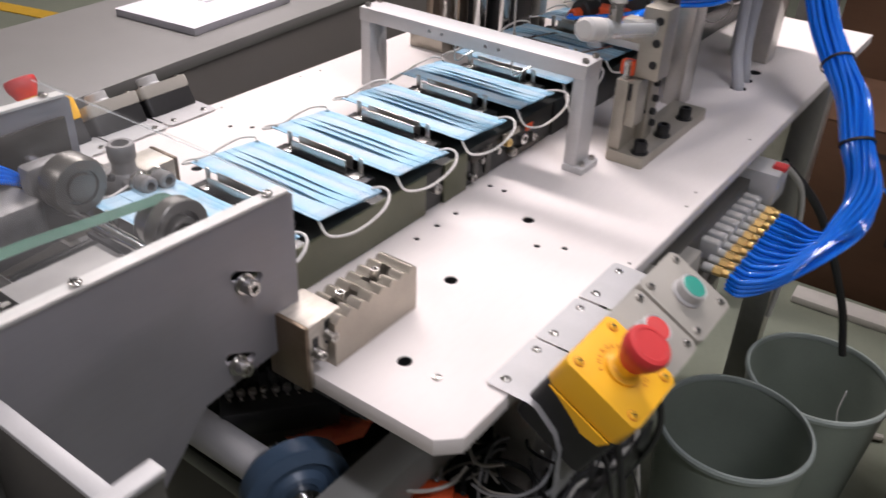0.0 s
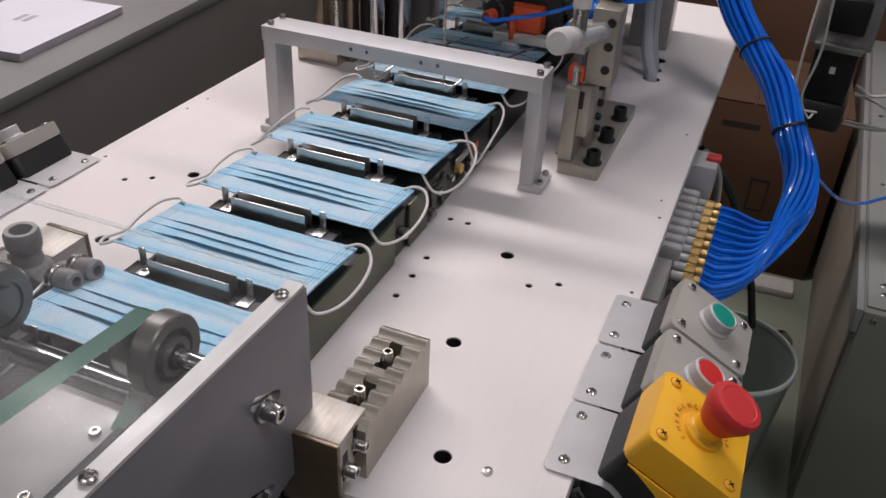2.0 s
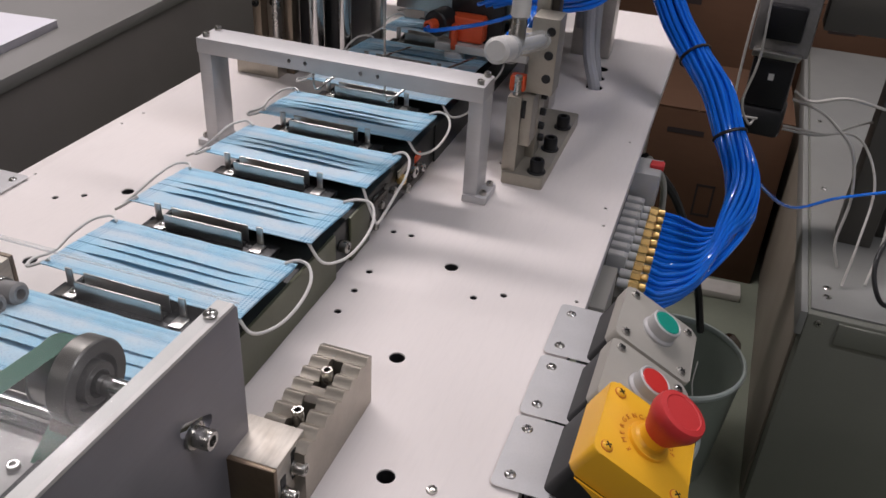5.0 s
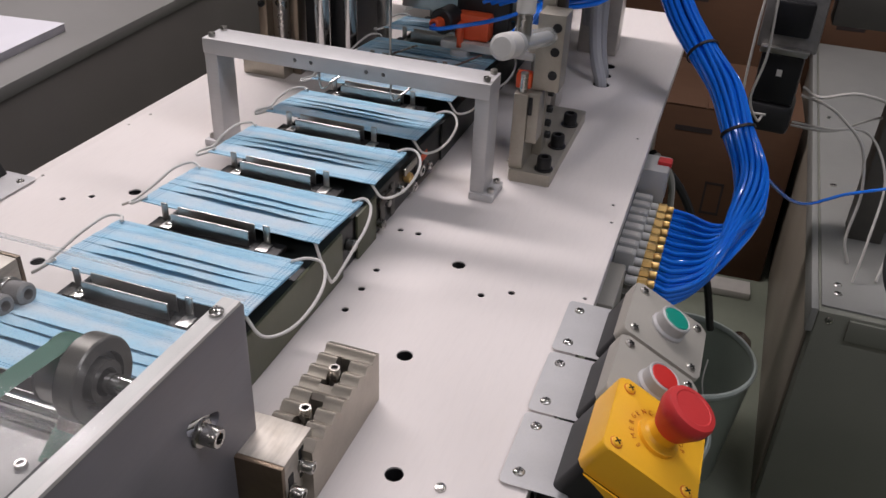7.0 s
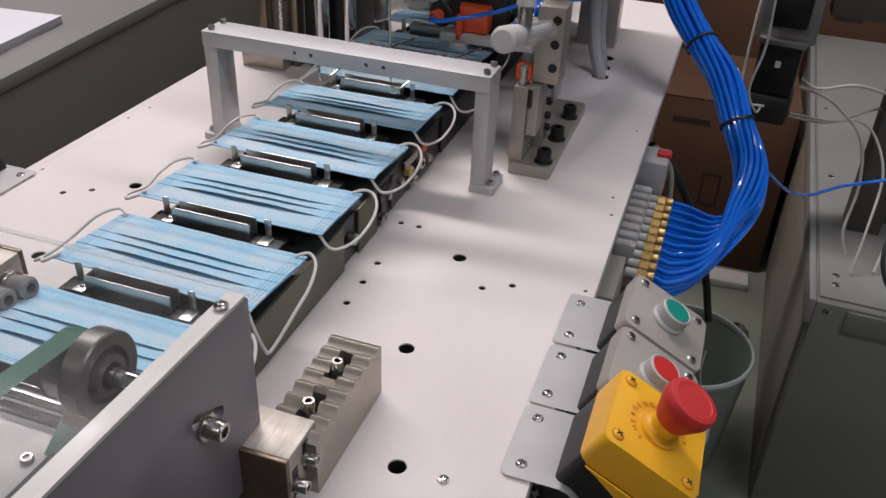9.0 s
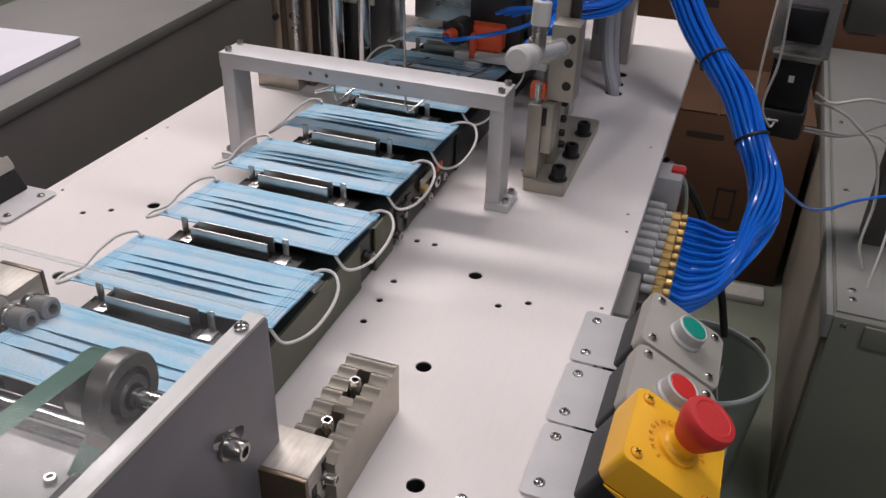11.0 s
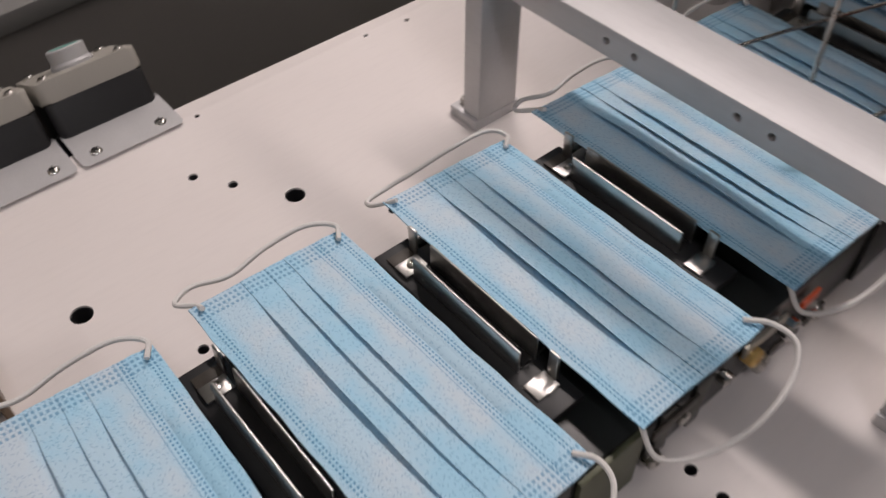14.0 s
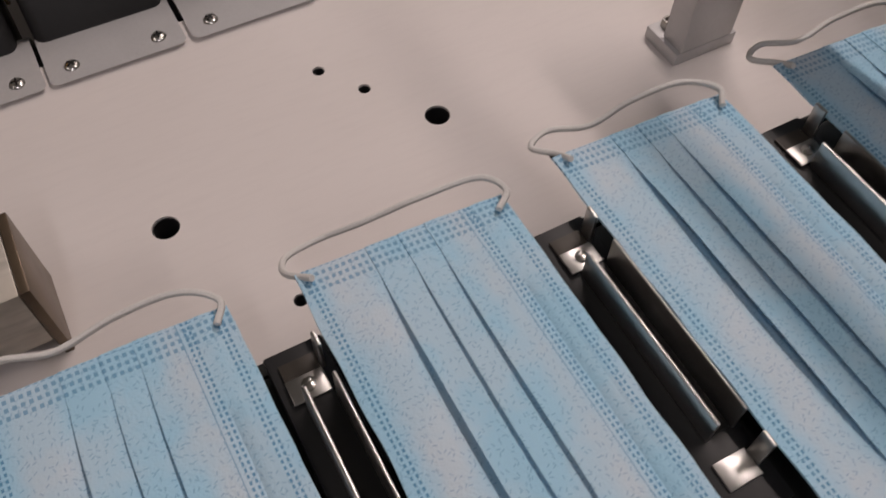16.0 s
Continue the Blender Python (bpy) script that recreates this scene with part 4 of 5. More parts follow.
def drive_belt(x):
    """A pulley on a shaft with the flat green belt running from it."""
    ob = thing("belt_pulley", "steel pulley on a shaft with a flat green drive belt", "belt pulley", "delivery belts")
    cy, cz, r = -0.364, T + 0.121, 0.0195
    ax = pose(x, cy, cz, 0, 90, 0)
    part("pulley", turned([(0.006, -0.0095), (0.014, -0.0095), (0.015, -0.0075), (0.0200, -0.0080), (0.0208, -0.0070), (r, -0.0065), (r, 0.0065), (0.0208, 0.0070), (0.0200, 0.0080), (0.015, 0.0075), (0.014, 0.0080), (0.006, 0.0080), (0.006, -0.0095)], 40, None, ax), "clip", ob)
    part("flange", turned([(0.008, 0.0085), (0.0238, 0.0085), (0.0247, 0.0095), (0.0247, 0.0205), (0.0238, 0.0215), (0.0165, 0.0215), (0.0160, 0.0165), (0.0125, 0.0165), (0.0120, 0.0235), (0.008, 0.0235), (0.008, 0.0085)], 48, None, ax), "disc", ob, "grey steel flange disc with a recessed face")
    part("belt_rail", block(x + 0.010, x + 0.030, -1.1, cy - 0.03, cz - 0.052, cz - 0.030, 0.001), "black", ob)
    part("lower_shaft", rod((-0.09, cy - 0.004, cz - 0.034), (0.137, cy - 0.004, cz - 0.034), 0.0045, 16, 0.0005), "steel", ob)
    part("lower_collar", rod((x - 0.006, cy - 0.004, cz - 0.034), (x + 0.012, cy - 0.004, cz - 0.034), 0.0105, 24, 0.001), "disc", ob)
    part("shaft", rod((x - 0.02, cy, cz), (0.137 if x > 0 else -0.137, cy, cz), 0.0058, 18, 0.0005), "steel", ob)
    bm = bmesh.new()
    path = []
    for i in range(15):
        a = radians(100 - 180 * i / 14)
        path.append((cy + (r + 0.0012) * math.cos(a), cz + (r + 0.0012) * math.sin(a)))
    path = [(-1.1, cz + 0.058)] + [(cy - 0.1, cz + r + 0.010)] + path + [(cy - 0.05, cz - 0.056), (-1.1, cz - 0.068)]
    rows = [[bm.verts.new((x + w, y, z)) for w in (-0.007, 0.007)] for y, z in path]
    for a, b in zip(rows, rows[1:]):
        bm.faces.new([a[0], a[1], b[1], b[0]])
    bmesh.ops.solidify(bm, geom=bm.faces[:], thickness=0.0014)
    part("belt", bm, "green_belt", ob, "flat green drive belt", flat_angle=0.9)
    return ob


drive_belt(0.072)


# ---------------------------------------------------------------- valve manifold and the blue hoses
manifold = thing("valve_manifold", "pale grey solenoid valve row with brass fittings under the table edge", "valve manifold")
part("rail", block(0.262, 0.300, 0.10, 0.42, T - 0.105, T - 0.060, 0.001), "dark_panel", manifold)
part("end_cover", block(0.276, 0.334, 0.375, 0.425, T - 0.09, T - 0.045, 0.002), "valve", manifold)
part("signal_lamp", block(0.318, 0.336, 0.395, 0.412, T - 0.048, T - 0.04, 0.002), "red", manifold, "small red indicator")
part("base_block", block(0.285, 0.328, 0.165, 0.375, T - 0.125, T - 0.10, 0.001), "dark_panel", manifold)
part("end_cover", block(0.272, 0.318, 0.08, 0.165, T - 0.12, T - 0.062, 0.002), "box_grey", manifold)
for i in range(10):
    y = 0.178 + 0.0204 * i
    if i > 1:
        v = part("valve", block(0.290, 0.322, y - 0.0066, y + 0.0066, T - 0.100, T - 0.076, 0.0015), "valve", manifold)
        part("label_plate", block(0.296, 0.318, y - 0.005, y + 0.005, T - 0.0757, T - 0.0752), "white_plastic", v)
    part("nipple", rod((0.318, y, T - 0.089), (0.331, y, T - 0.089), 0.0055, 12, 0.0006), "valve", manifold)
    f = part("fitting", rod((0.331, y, T - 0.089), (0.342, y, T - 0.089), 0.0062, 6, 0.0008), "brass", manifold, "brass hexagon fitting")
    part("collar", rod((0.342, y, T - 0.089), (0.3505, y, T - 0.089), 0.0048, 14, 0.001), "brass", f)

rng = random.Random(7)
bundle = thing("hose_bundle", "thick bundle of glossy blue pneumatic tubes held by black cable ties", "hose bundle")
SPINE = [(0.418, 0.285, T - 0.118), (0.434, 0.345, T - 0.068), (0.432, 0.390, T - 0.032), (0.406, 0.415, T + 0.010), (0.380, 0.458, T + 0.047), (0.342, 0.497, T + 0.078), (0.300, 0.545, T + 0.118), (0.262, 0.60, T + 0.18), (0.24, 0.66, T + 0.28), (0.23, 0.7, T + 0.5)]
count = 0
for ring, n, rad in ((0, 1, 0.0), (1, 6, 0.0062), (2, 11, 0.0122), (3, 15, 0.0178)):
    for k in range(n):
        a0 = 2 * math.pi * k / n + ring * 0.4
        pts = []
        for j, p in enumerate(SPINE):
            a = a0 + 0.22 * j + rng.uniform(-0.1, 0.1)
            rr = rad * (1.0 if j not in (3, 5) else 0.93) * rng.uniform(0.94, 1.06)
            way = (Vector(SPINE[min(j + 1, len(SPINE) - 1)]) - Vector(SPINE[max(j - 1, 0)])).normalized()
            u = way.cross(Vector((0.2, 0.1, 1))).normalized()
            v = way.cross(u)
            pts.append(Vector(p) + rr * (math.cos(a) * u + math.sin(a) * v))
        i = count % 10
        y = 0.178 + 0.0204 * i
        z = T - 0.089 - 0.006 * (count // 10)
        pts = [Vector((0.349, y, z)), Vector((0.370, y + 0.002, z - 0.003)), Vector((0.404, 0.62 * y + 0.108 + 0.004 * (count // 10), z + 0.006))] + pts[1:]
        part("tube", sweep(pts, 0.0030, 7, 7), "blue_tube", bundle)
        count += 1
for j, rad in ((3, 0.0222), (5, 0.0222)):
    p, q = Vector(SPINE[j]), Vector(SPINE[j + 1])
    w = (q - Vector(SPINE[j - 1])).normalized()
    part("cable_tie", rod(p - w * 0.002, p + w * 0.002, rad, 24, 0.0008, None, rad - 0.0016), "black", bundle, "black cable tie")

# ---------------------------------------------------------------- the cylinder bracket beside the conveyor
bracket = thing("cylinder_bracket", "nickel-plated steel bracket holding an air cylinder above the table", "machine bracket")
part("base_plate", prism(round_rect(0.1715, 0.2185, 0.186, 0.388, 0.003), T, T + 0.014, 0.0008), "dull_nickel", bracket)
for y in (0.201, 0.266, 0.335):
    part("washer", rod((0.208, y, T + 0.014), (0.208, y, T + 0.016), 0.0105, 18, 0.0004), "black_bolt", bracket)
    socket_screw(bracket, (0.208, y, T + 0.016), (0, 0, 1), 0.0082, 0.0135, "black_bolt", "hex_bolt")
part("front_post", block(0.170, 0.1855, 0.190, 0.232, T + 0.0142, T + 0.100, 0.0008), "dull_nickel", bracket)
part("slide_block", block(0.1858, 0.1975, 0.192, 0.220, T + 0.046, T + 0.102, 0.0008), "dull_nickel", bracket)
# thin black plate stands for the shade in the slide's gap
part("slide_gap", block(0.186, 0.1905, 0.1905, 0.1918, T + 0.078, T + 0.098, 0.0003), "black_bolt", bracket)
part("rear_post", block(0.181, 0.1955, 0.234, 0.262, T + 0.0142, T + 0.40, 0.0008), "dull_nickel", bracket)
part("slide_rail", block(0.1957, 0.2045, 0.238, 0.256, T + 0.10, T + 0.40, 0.0008), "dark_steel", bracket)
part("head_plate", block(0.186, 0.2145, 0.200, 0.2315, T + 0.104, T + 0.185, 0.001), "dull_nickel", bracket)
for z in (0.122, 0.147, 0.172):
    part("hole_plug", rod((0.2065, 0.1985, T + z), (0.2065, 0.202, T + z), 0.0048, 14, 0.0004), "black_bolt", bracket)
for y, z in ((0.246, 0.05), (0.25, 0.034), (0.248, 0.066), (0.246, 0.086)):
    socket_screw(bracket, (0.1955, y, T + z), (1, 0, 0), 0.0044, 0.006, "black_bolt", "bolt")
part("red_clip", block(0.168, 0.1855, 0.198, 0.2115, T + 0.103, T + 0.121, 0.003), "orange", bracket, "small orange-red clip")
part("side_arm", block(0.160, 0.1855, 0.206, 0.226, T + 0.140, T + 0.165, 0.001), "dull_nickel", bracket)

part("lower_nut", rod((0.190, 0.2325, T + 0.052), (0.190, 0.2225, T + 0.052), 0.0052, 6, 0.0006), "black_bolt", bracket)
part("stop_screw", rod((0.178, 0.198, T + 0.100), (0.178, 0.198, T + 0.122), 0.0042, 14, 0.0006), "zinc", bracket)

muffler = thing("air_silencer", "white plastic air silencer on an elbow fitting", "air fitting")
part("body", rod((0.1915, 0.085, T + 0.187), (0.198, 0.199, T + 0.163), 0.0098, 22, 0.001), "glassy", muffler, "clear plastic body")
part("inner_core", rod((0.1915, 0.085, T + 0.187), (0.198, 0.198, T + 0.163), 0.006, 14, 0.001), "valve", muffler)
part("cap", rod((0.1895, 0.050, T + 0.195), (0.1913, 0.082, T + 0.188), 0.0118, 26, 0.003), "white_plastic", muffler, "white end cap")
part("band", rod((0.1914, 0.0822, T + 0.1878), (0.192, 0.092, T + 0.1858), 0.0112, 24, 0.001), "valve", muffler)
part("elbow", rod((0.193, 0.110, T + 0.183), (0.193, 0.113, T + 0.208), 0.0072, 18, 0.001), "zinc", muffler)
part("top_cap", rod((0.193, 0.113, T + 0.208), (0.193, 0.116, T + 0.230), 0.0088, 20, 0.0012), "white_plastic", muffler)
part("blue_line", sweep([(0.193, 0.116, T + 0.228), (0.194, 0.13, T + 0.25), (0.21, 0.2, T + 0.27), (0.23, 0.35, T + 0.24), (0.25, 0.55, T + 0.2)], 0.0027, 8, 8), "blue_tube", muffler)

# grey hoses through the table
hoses = thing("grey_hose_pair", "pale grey corrugated hoses dropping through holes in the table", "hose")
for pts in ([(0.213, 0.53, T - 0.012), (0.211, 0.532, T + 0.004), (0.196, 0.548, T + 0.040), (0.184, 0.575, T + 0.10), (0.178, 0.60, T + 0.2), (0.176, 0.61, T + 0.5)],
            [(0.209, 0.569, T - 0.012), (0.207, 0.571, T + 0.004), (0.196, 0.586, T + 0.045), (0.190, 0.605, T + 0.11), (0.190, 0.62, T + 0.2), (0.19, 0.63, T + 0.5)],
            [(0.165, 0.64, T + 0.05), (0.166, 0.636, T + 0.2), (0.167, 0.64, T + 0.5)]):
    part("hose", sweep(pts, 0.0085, 10, 10), "grey_hose", hoses)
part("cable_tie", rod((0.182, 0.603, T + 0.135), (0.181, 0.604, T + 0.139), 0.026, 20, 0.001, None, 0.024), "black", hoses)

# ---------------------------------------------------------------- welding station beyond the gantry
station = thing("welding_station", "steel welding station with brown side plates over the conveyor", "machine station")
for x0, x1, y0, y1, mat in ((-0.235, -0.222, 0.36, 0.47, "brown_col"), (-0.2215, -0.2, 0.375, 0.46, "nickel"), (-0.185, -0.118, 0.40, 0.50, "black"), (-0.199, -0.186, 0.38, 0.40, "brown_col"), (-0.10, -0.085, 0.45, 0.47, "alu_d")):
    part("column", block(x0, x1, y0, y1, T, T + 0.42, 0.001), mat, station)
part("guide_rail", rod((-0.15, 0.385, T), (-0.15, 0.385, T + 0.42), 0.012, 20, 0.001), "steel", station)
part("foot", block(-0.262, -0.198, 0.355, 0.385, T, T + 0.03, 0.001), "nickel", station)
socket_screw(station, (-0.249, 0.37, T + 0.03), (0, 0, 1), 0.006, 0.008, "black_bolt")
part("cross_bar", block(0.022, 0.145, 0.375, 0.397, T + 0.072, T + 0.082, 0.001), "white_plastic", station, "white plastic cross bar")
part("press_pad", rod((0.046, 0.384, T + 0.060), (0.046, 0.384, T + 0.0715), 0.013, 22, 0.002), "alu", station)
part("press_plate", block(-0.09, 0.12, 0.52, 0.54, T + 0.075, T + 0.3, 0.001), "alu_d", station)
part("horn", block(-0.07, 0.1, 0.56, 0.60, T + 0.066, T + 0.4, 0.002), "steel", station)
for x0, x1, y0, y1, z1 in ((0.15, 0.175, 0.40, 0.44, 0.5), (0.15, 0.21, 0.66, 0.70, 0.6), (0.12, 0.145, 0.48, 0.52, 0.6)):
    part("post", block(x0, x1, y0, y1, T, T + z1, 0.001), "alu_d", station)
part("rear_body", block(-0.26, 0.22, 0.72, 0.78, T + 0.1, T + 0.8, 0.002), "alu_d", station)
# unseen head, added to keep lamp light off the conveyor beyond the gantry
part("top_head", block(-0.24, 0.21, 0.46, 0.7195, T + 0.40, T + 0.62, 0.004), "dark_panel", station)
clampred = thing("rotary_clamp", "orange and black rotary clamp with a blue air line", "rotary clamp")
part("disc", rod((0.024, 0.366, T + 0.108), (0.030, 0.396, T + 0.108), 0.0165, 28, 0.002), "black", clampred)
part("nose", rod((0.020, 0.350, T + 0.108), (0.0242, 0.366, T + 0.108), 0.0075, 20, 0.0015, None, 0.004), "orange", clampred, "orange plastic nose")
part("body", block(0.036, 0.082, 0.385, 0.41, T + 0.083, T + 0.116, 0.004), "orange", clampred, "orange plastic body")
part("fin", block(0.044, 0.05, 0.372, 0.3845, T + 0.076, T + 0.108, 0.001), "orange", clampred)
part("mount", block(0.03, 0.10, 0.411, 0.43, T + 0.072, T + 0.2, 0.002), "black", clampred)
part("arm", block(0.09, 0.17, 0.431, 0.445, T + 0.15, T + 0.2, 0.002), "alu_d", clampred)
part("air_line", sweep([(0.0235, 0.362, T + 0.108), (0.022, 0.335, T + 0.109), (0.05, 0.325, T + 0.116), (0.12, 0.36, T + 0.132), (0.19, 0.46, T + 0.16), (0.26, 0.58, T + 0.2)], 0.0026, 8, 8), "blue_tube", clampred)
for k in range(7):
    tagged(part("air_line", sweep([(0.09 + 0.012 * k, 0.405, T + 0.15 + 0.004 * (k % 3)), (0.15 + 0.01 * k, 0.42, T + 0.165 + 0.004 * (k % 4)), (0.21 + 0.004 * k, 0.48, T + 0.175), (0.25, 0.56 + 0.005 * k, T + 0.185), (0.265, 0.62, T + 0.23 + 0.004 * k)], 0.0026, 7, 7), "blue_tube", None), "blue air line crossing to the welding station", "air line", "station air lines")

for k in range(10):
    u, w = (k % 3 - 1) * 0.006, (k // 3 - 1) * 0.006
    if k < 6:
        start = [(0.150 + 0.004 * k, 0.205 + 0.006 * k, T + 0.150 + w), (0.162 + 0.003 * k, 0.225 + 0.006 * k, T + 0.168 + w)]
    else:
        start = [(0.09 + 0.01 * (k - 6), 0.33, T + 0.145 + w), (0.118 + 0.01 * (k - 6), 0.305, T + 0.160 + w)]
    tagged(part("air_line", sweep(start + [(0.180 + u, 0.288, T + 0.172 + w), (0.226 + u, 0.320, T + 0.180 + w), (0.245 + u, 0.42, T + 0.200 + w), (0.256 + u, 0.55, T + 0.225 + w), (0.262 + u, 0.66, T + 0.33 + w)], 0.0027, 7, 7), "blue_tube", None), "blue air line fanning out from the hose bundle", "air line", "station air lines")
for x, y, z0, z1, r, mat in ((-0.115, 0.395, 0, 0.42, 0.009, "steel"), (-0.205, 0.372, 0.0, 0.42, 0.007, "zinc"), (0.137, 0.47, 0.0, 0.55, 0.008, "steel"), (0.10, 0.50, 0.1, 0.5, 0.006, "zinc")):
    part("guide_rail", rod((x, y, T + z0), (x, y, T + z1), r, 18, 0.001), mat, station)
for z in (0.10, 0.135, 0.20, 0.25):
    for x in (-0.2285, -0.2105):
        socket_screw(station, (x, 0.36 if x < -0.22 else 0.375, T + z), (0, -1, 0), 0.0045, 0.005, "black_bolt", "bolt")
part("cross_bar", block(-0.19, -0.10, 0.398, 0.3995, T + 0.12, T + 0.16, 0.0005), "dull_nickel", station)
part("cam_plate", block(0.10, 0.150, 0.446, 0.456, T + 0.09, T + 0.26, 0.002), "dull_nickel", station)
part("slide_block", block(-0.05, 0.06, 0.50, 0.5195, T + 0.10, T + 0.15, 0.002), "zinc", station)

# ---------------------------------------------------------------- the bench along the other side
bench = thing("side_bench", "long warm grey cabinet bench standing beside the machine", "bench", "", pose(-0.765, 0, 0, 0, 0, 5.0))
part("bench_top", block(-0.43, 0, -1.5, 2.6, 0.715, 0.74, 0.002), "bench_top", bench, "warm grey laminate top")
part("front_panel", block(-0.42, -0.005, -1.48, 2.58, 0.05, 0.7145, 0.002), "bench_front", bench, "grey front panel with shade in its darker colour")
part("plinth", block(-0.39, -0.04, -1.46, 2.56, 0.0, 0.0498), "black", bench)
stack = thing("sheet_stack", "flat stack of white sheets lying on the grey bench", "sheet stack", "", pose(-0.884, 0.420, 0.7402, 0, 0, 6))
part("paper_block", block(-0.235, 0.0, 0.0, 0.31, 0.0, 0.0155, 0.0008), "paper_edge", stack)
part("top_sheet", block(-0.236, 0.001, -0.001, 0.311, 0.0157, 0.0163), "paper", stack, "white printed cover sheet")
for k in range(2):
    part("print_bar", block(-0.14 + 0.02 * k, -0.128 + 0.02 * k, 0.15, 0.19, 0.0164, 0.0166), "paper_edge", stack)

# ---------------------------------------------------------------- the cabinet, motor, boxes and tubs on the other side
cab = thing("control_cabinet", "grey-green steel machine cabinet with a pale screwed top plate", "machine cabinet", "", pose(0.606, 0.662, 0, 0, 0, -1))
part("body", block(0, 0.9, 0, 1.56, 0.0, 0.505, 0.003), "olive_panel", cab)
# added sheet: light on the cabinet's left face is put into lighter paint
part("side_cover", block(-0.006, -0.0005, 0.04, 1.52, 0.03, 0.455, 0.001), "lit_side_panel", cab, "added tan sheet with the side light in its colour")
part("top_plate", block(0.004, 0.88, 0.015, 1.54, 0.5052, 0.509, 0.001), "grey_paint", cab, "pale grey screwed top plate")
part("edge_trim", block(-0.012, -0.0005, 0.0, 1.56, 0.46, 0.507, 0.001), "grey_paint", cab)
for x, y in ((0.03, 0.06), (0.03, 0.09), (0.03, 0.5), (0.025, 0.9), (0.2, 0.06)):
    cross_screw(cab, (x, y, 0.509), (0, 0, 1), 0.007)
cross_screw(cab, (0.02, -0.0005, 0.49), (0, -1, 0), 0.007)
part("front_lip", block(0.05, 0.86, -0.006, -0.0005, 0.46, 0.50, 0.001), "olive_panel", cab)
gear = thing("drive_gearbox", "dark grey gearbox block standing on the cabinet plate", "gearbox", "", pose(0.72, 1.1, 0.5092))
part("housing", block(0, 0.2, -0.12, 0.1, 0, 0.28, 0.006), "dark_panel", gear)
part("flange", block(0.02, 0.18, -0.14, -0.1205, 0.03, 0.2, 0.003), "alu_d", gear)
for p in ((0.04, 0.05), (0.16, 0.05), (0.04, 0.18), (0.16, 0.18)):
    socket_screw(gear, (p[0], -0.14, p[1]), (0, -1, 0), 0.008, 0.008)
motor = thing("servo_motor", "black servo motor hung on a grey bracket with white cables", "motor")
mm = pose(0.468, 0.93, 0.812, 0, 0, -6)
for name, bm, mat, lab in (("housing", block(-0.042, 0.042, -0.045, 0.045, -0.06, 0.045, 0.006), "motor", ""), ("flange", block(-0.047, 0.047, -0.05, 0.05, 0.0455, 0.056, 0.002), "alu_d", ""),
                           ("bracket", block(-0.055, 0.06, -0.05, 0.06, 0.0565, 0.24, 0.003), "cast", "rough grey bracket"), ("label_plate", block(-0.004, 0.007, -0.0462, -0.0454, 0.0, 0.014), "white_plastic", "small white type label"),
                           ("ledge", block(-0.045, 0.05, -0.068, -0.0505, 0.058, 0.064, 0.001), "alu_d", ""), ("end_cap", block(-0.05, 0.046, -0.05, 0.05, -0.125, -0.0605, 0.012), "black", ""), ("gear_cover", block(-0.035, 0.04, -0.075, -0.0505, 0.09, 0.16, 0.006), "motor", "")):
    part(name, moved(bm, mm @ Matrix.Scale(0.84, 4)), mat, motor, lab)
part("mounting_arm", block(0.53, 0.72, 0.93, 0.99, 0.90, 0.98, 0.002), "dark_panel", motor)
part("mounting_post", block(0.66, 0.72, 0.93, 0.99, 0.5092, 0.8995, 0.002), "dark_panel", motor)
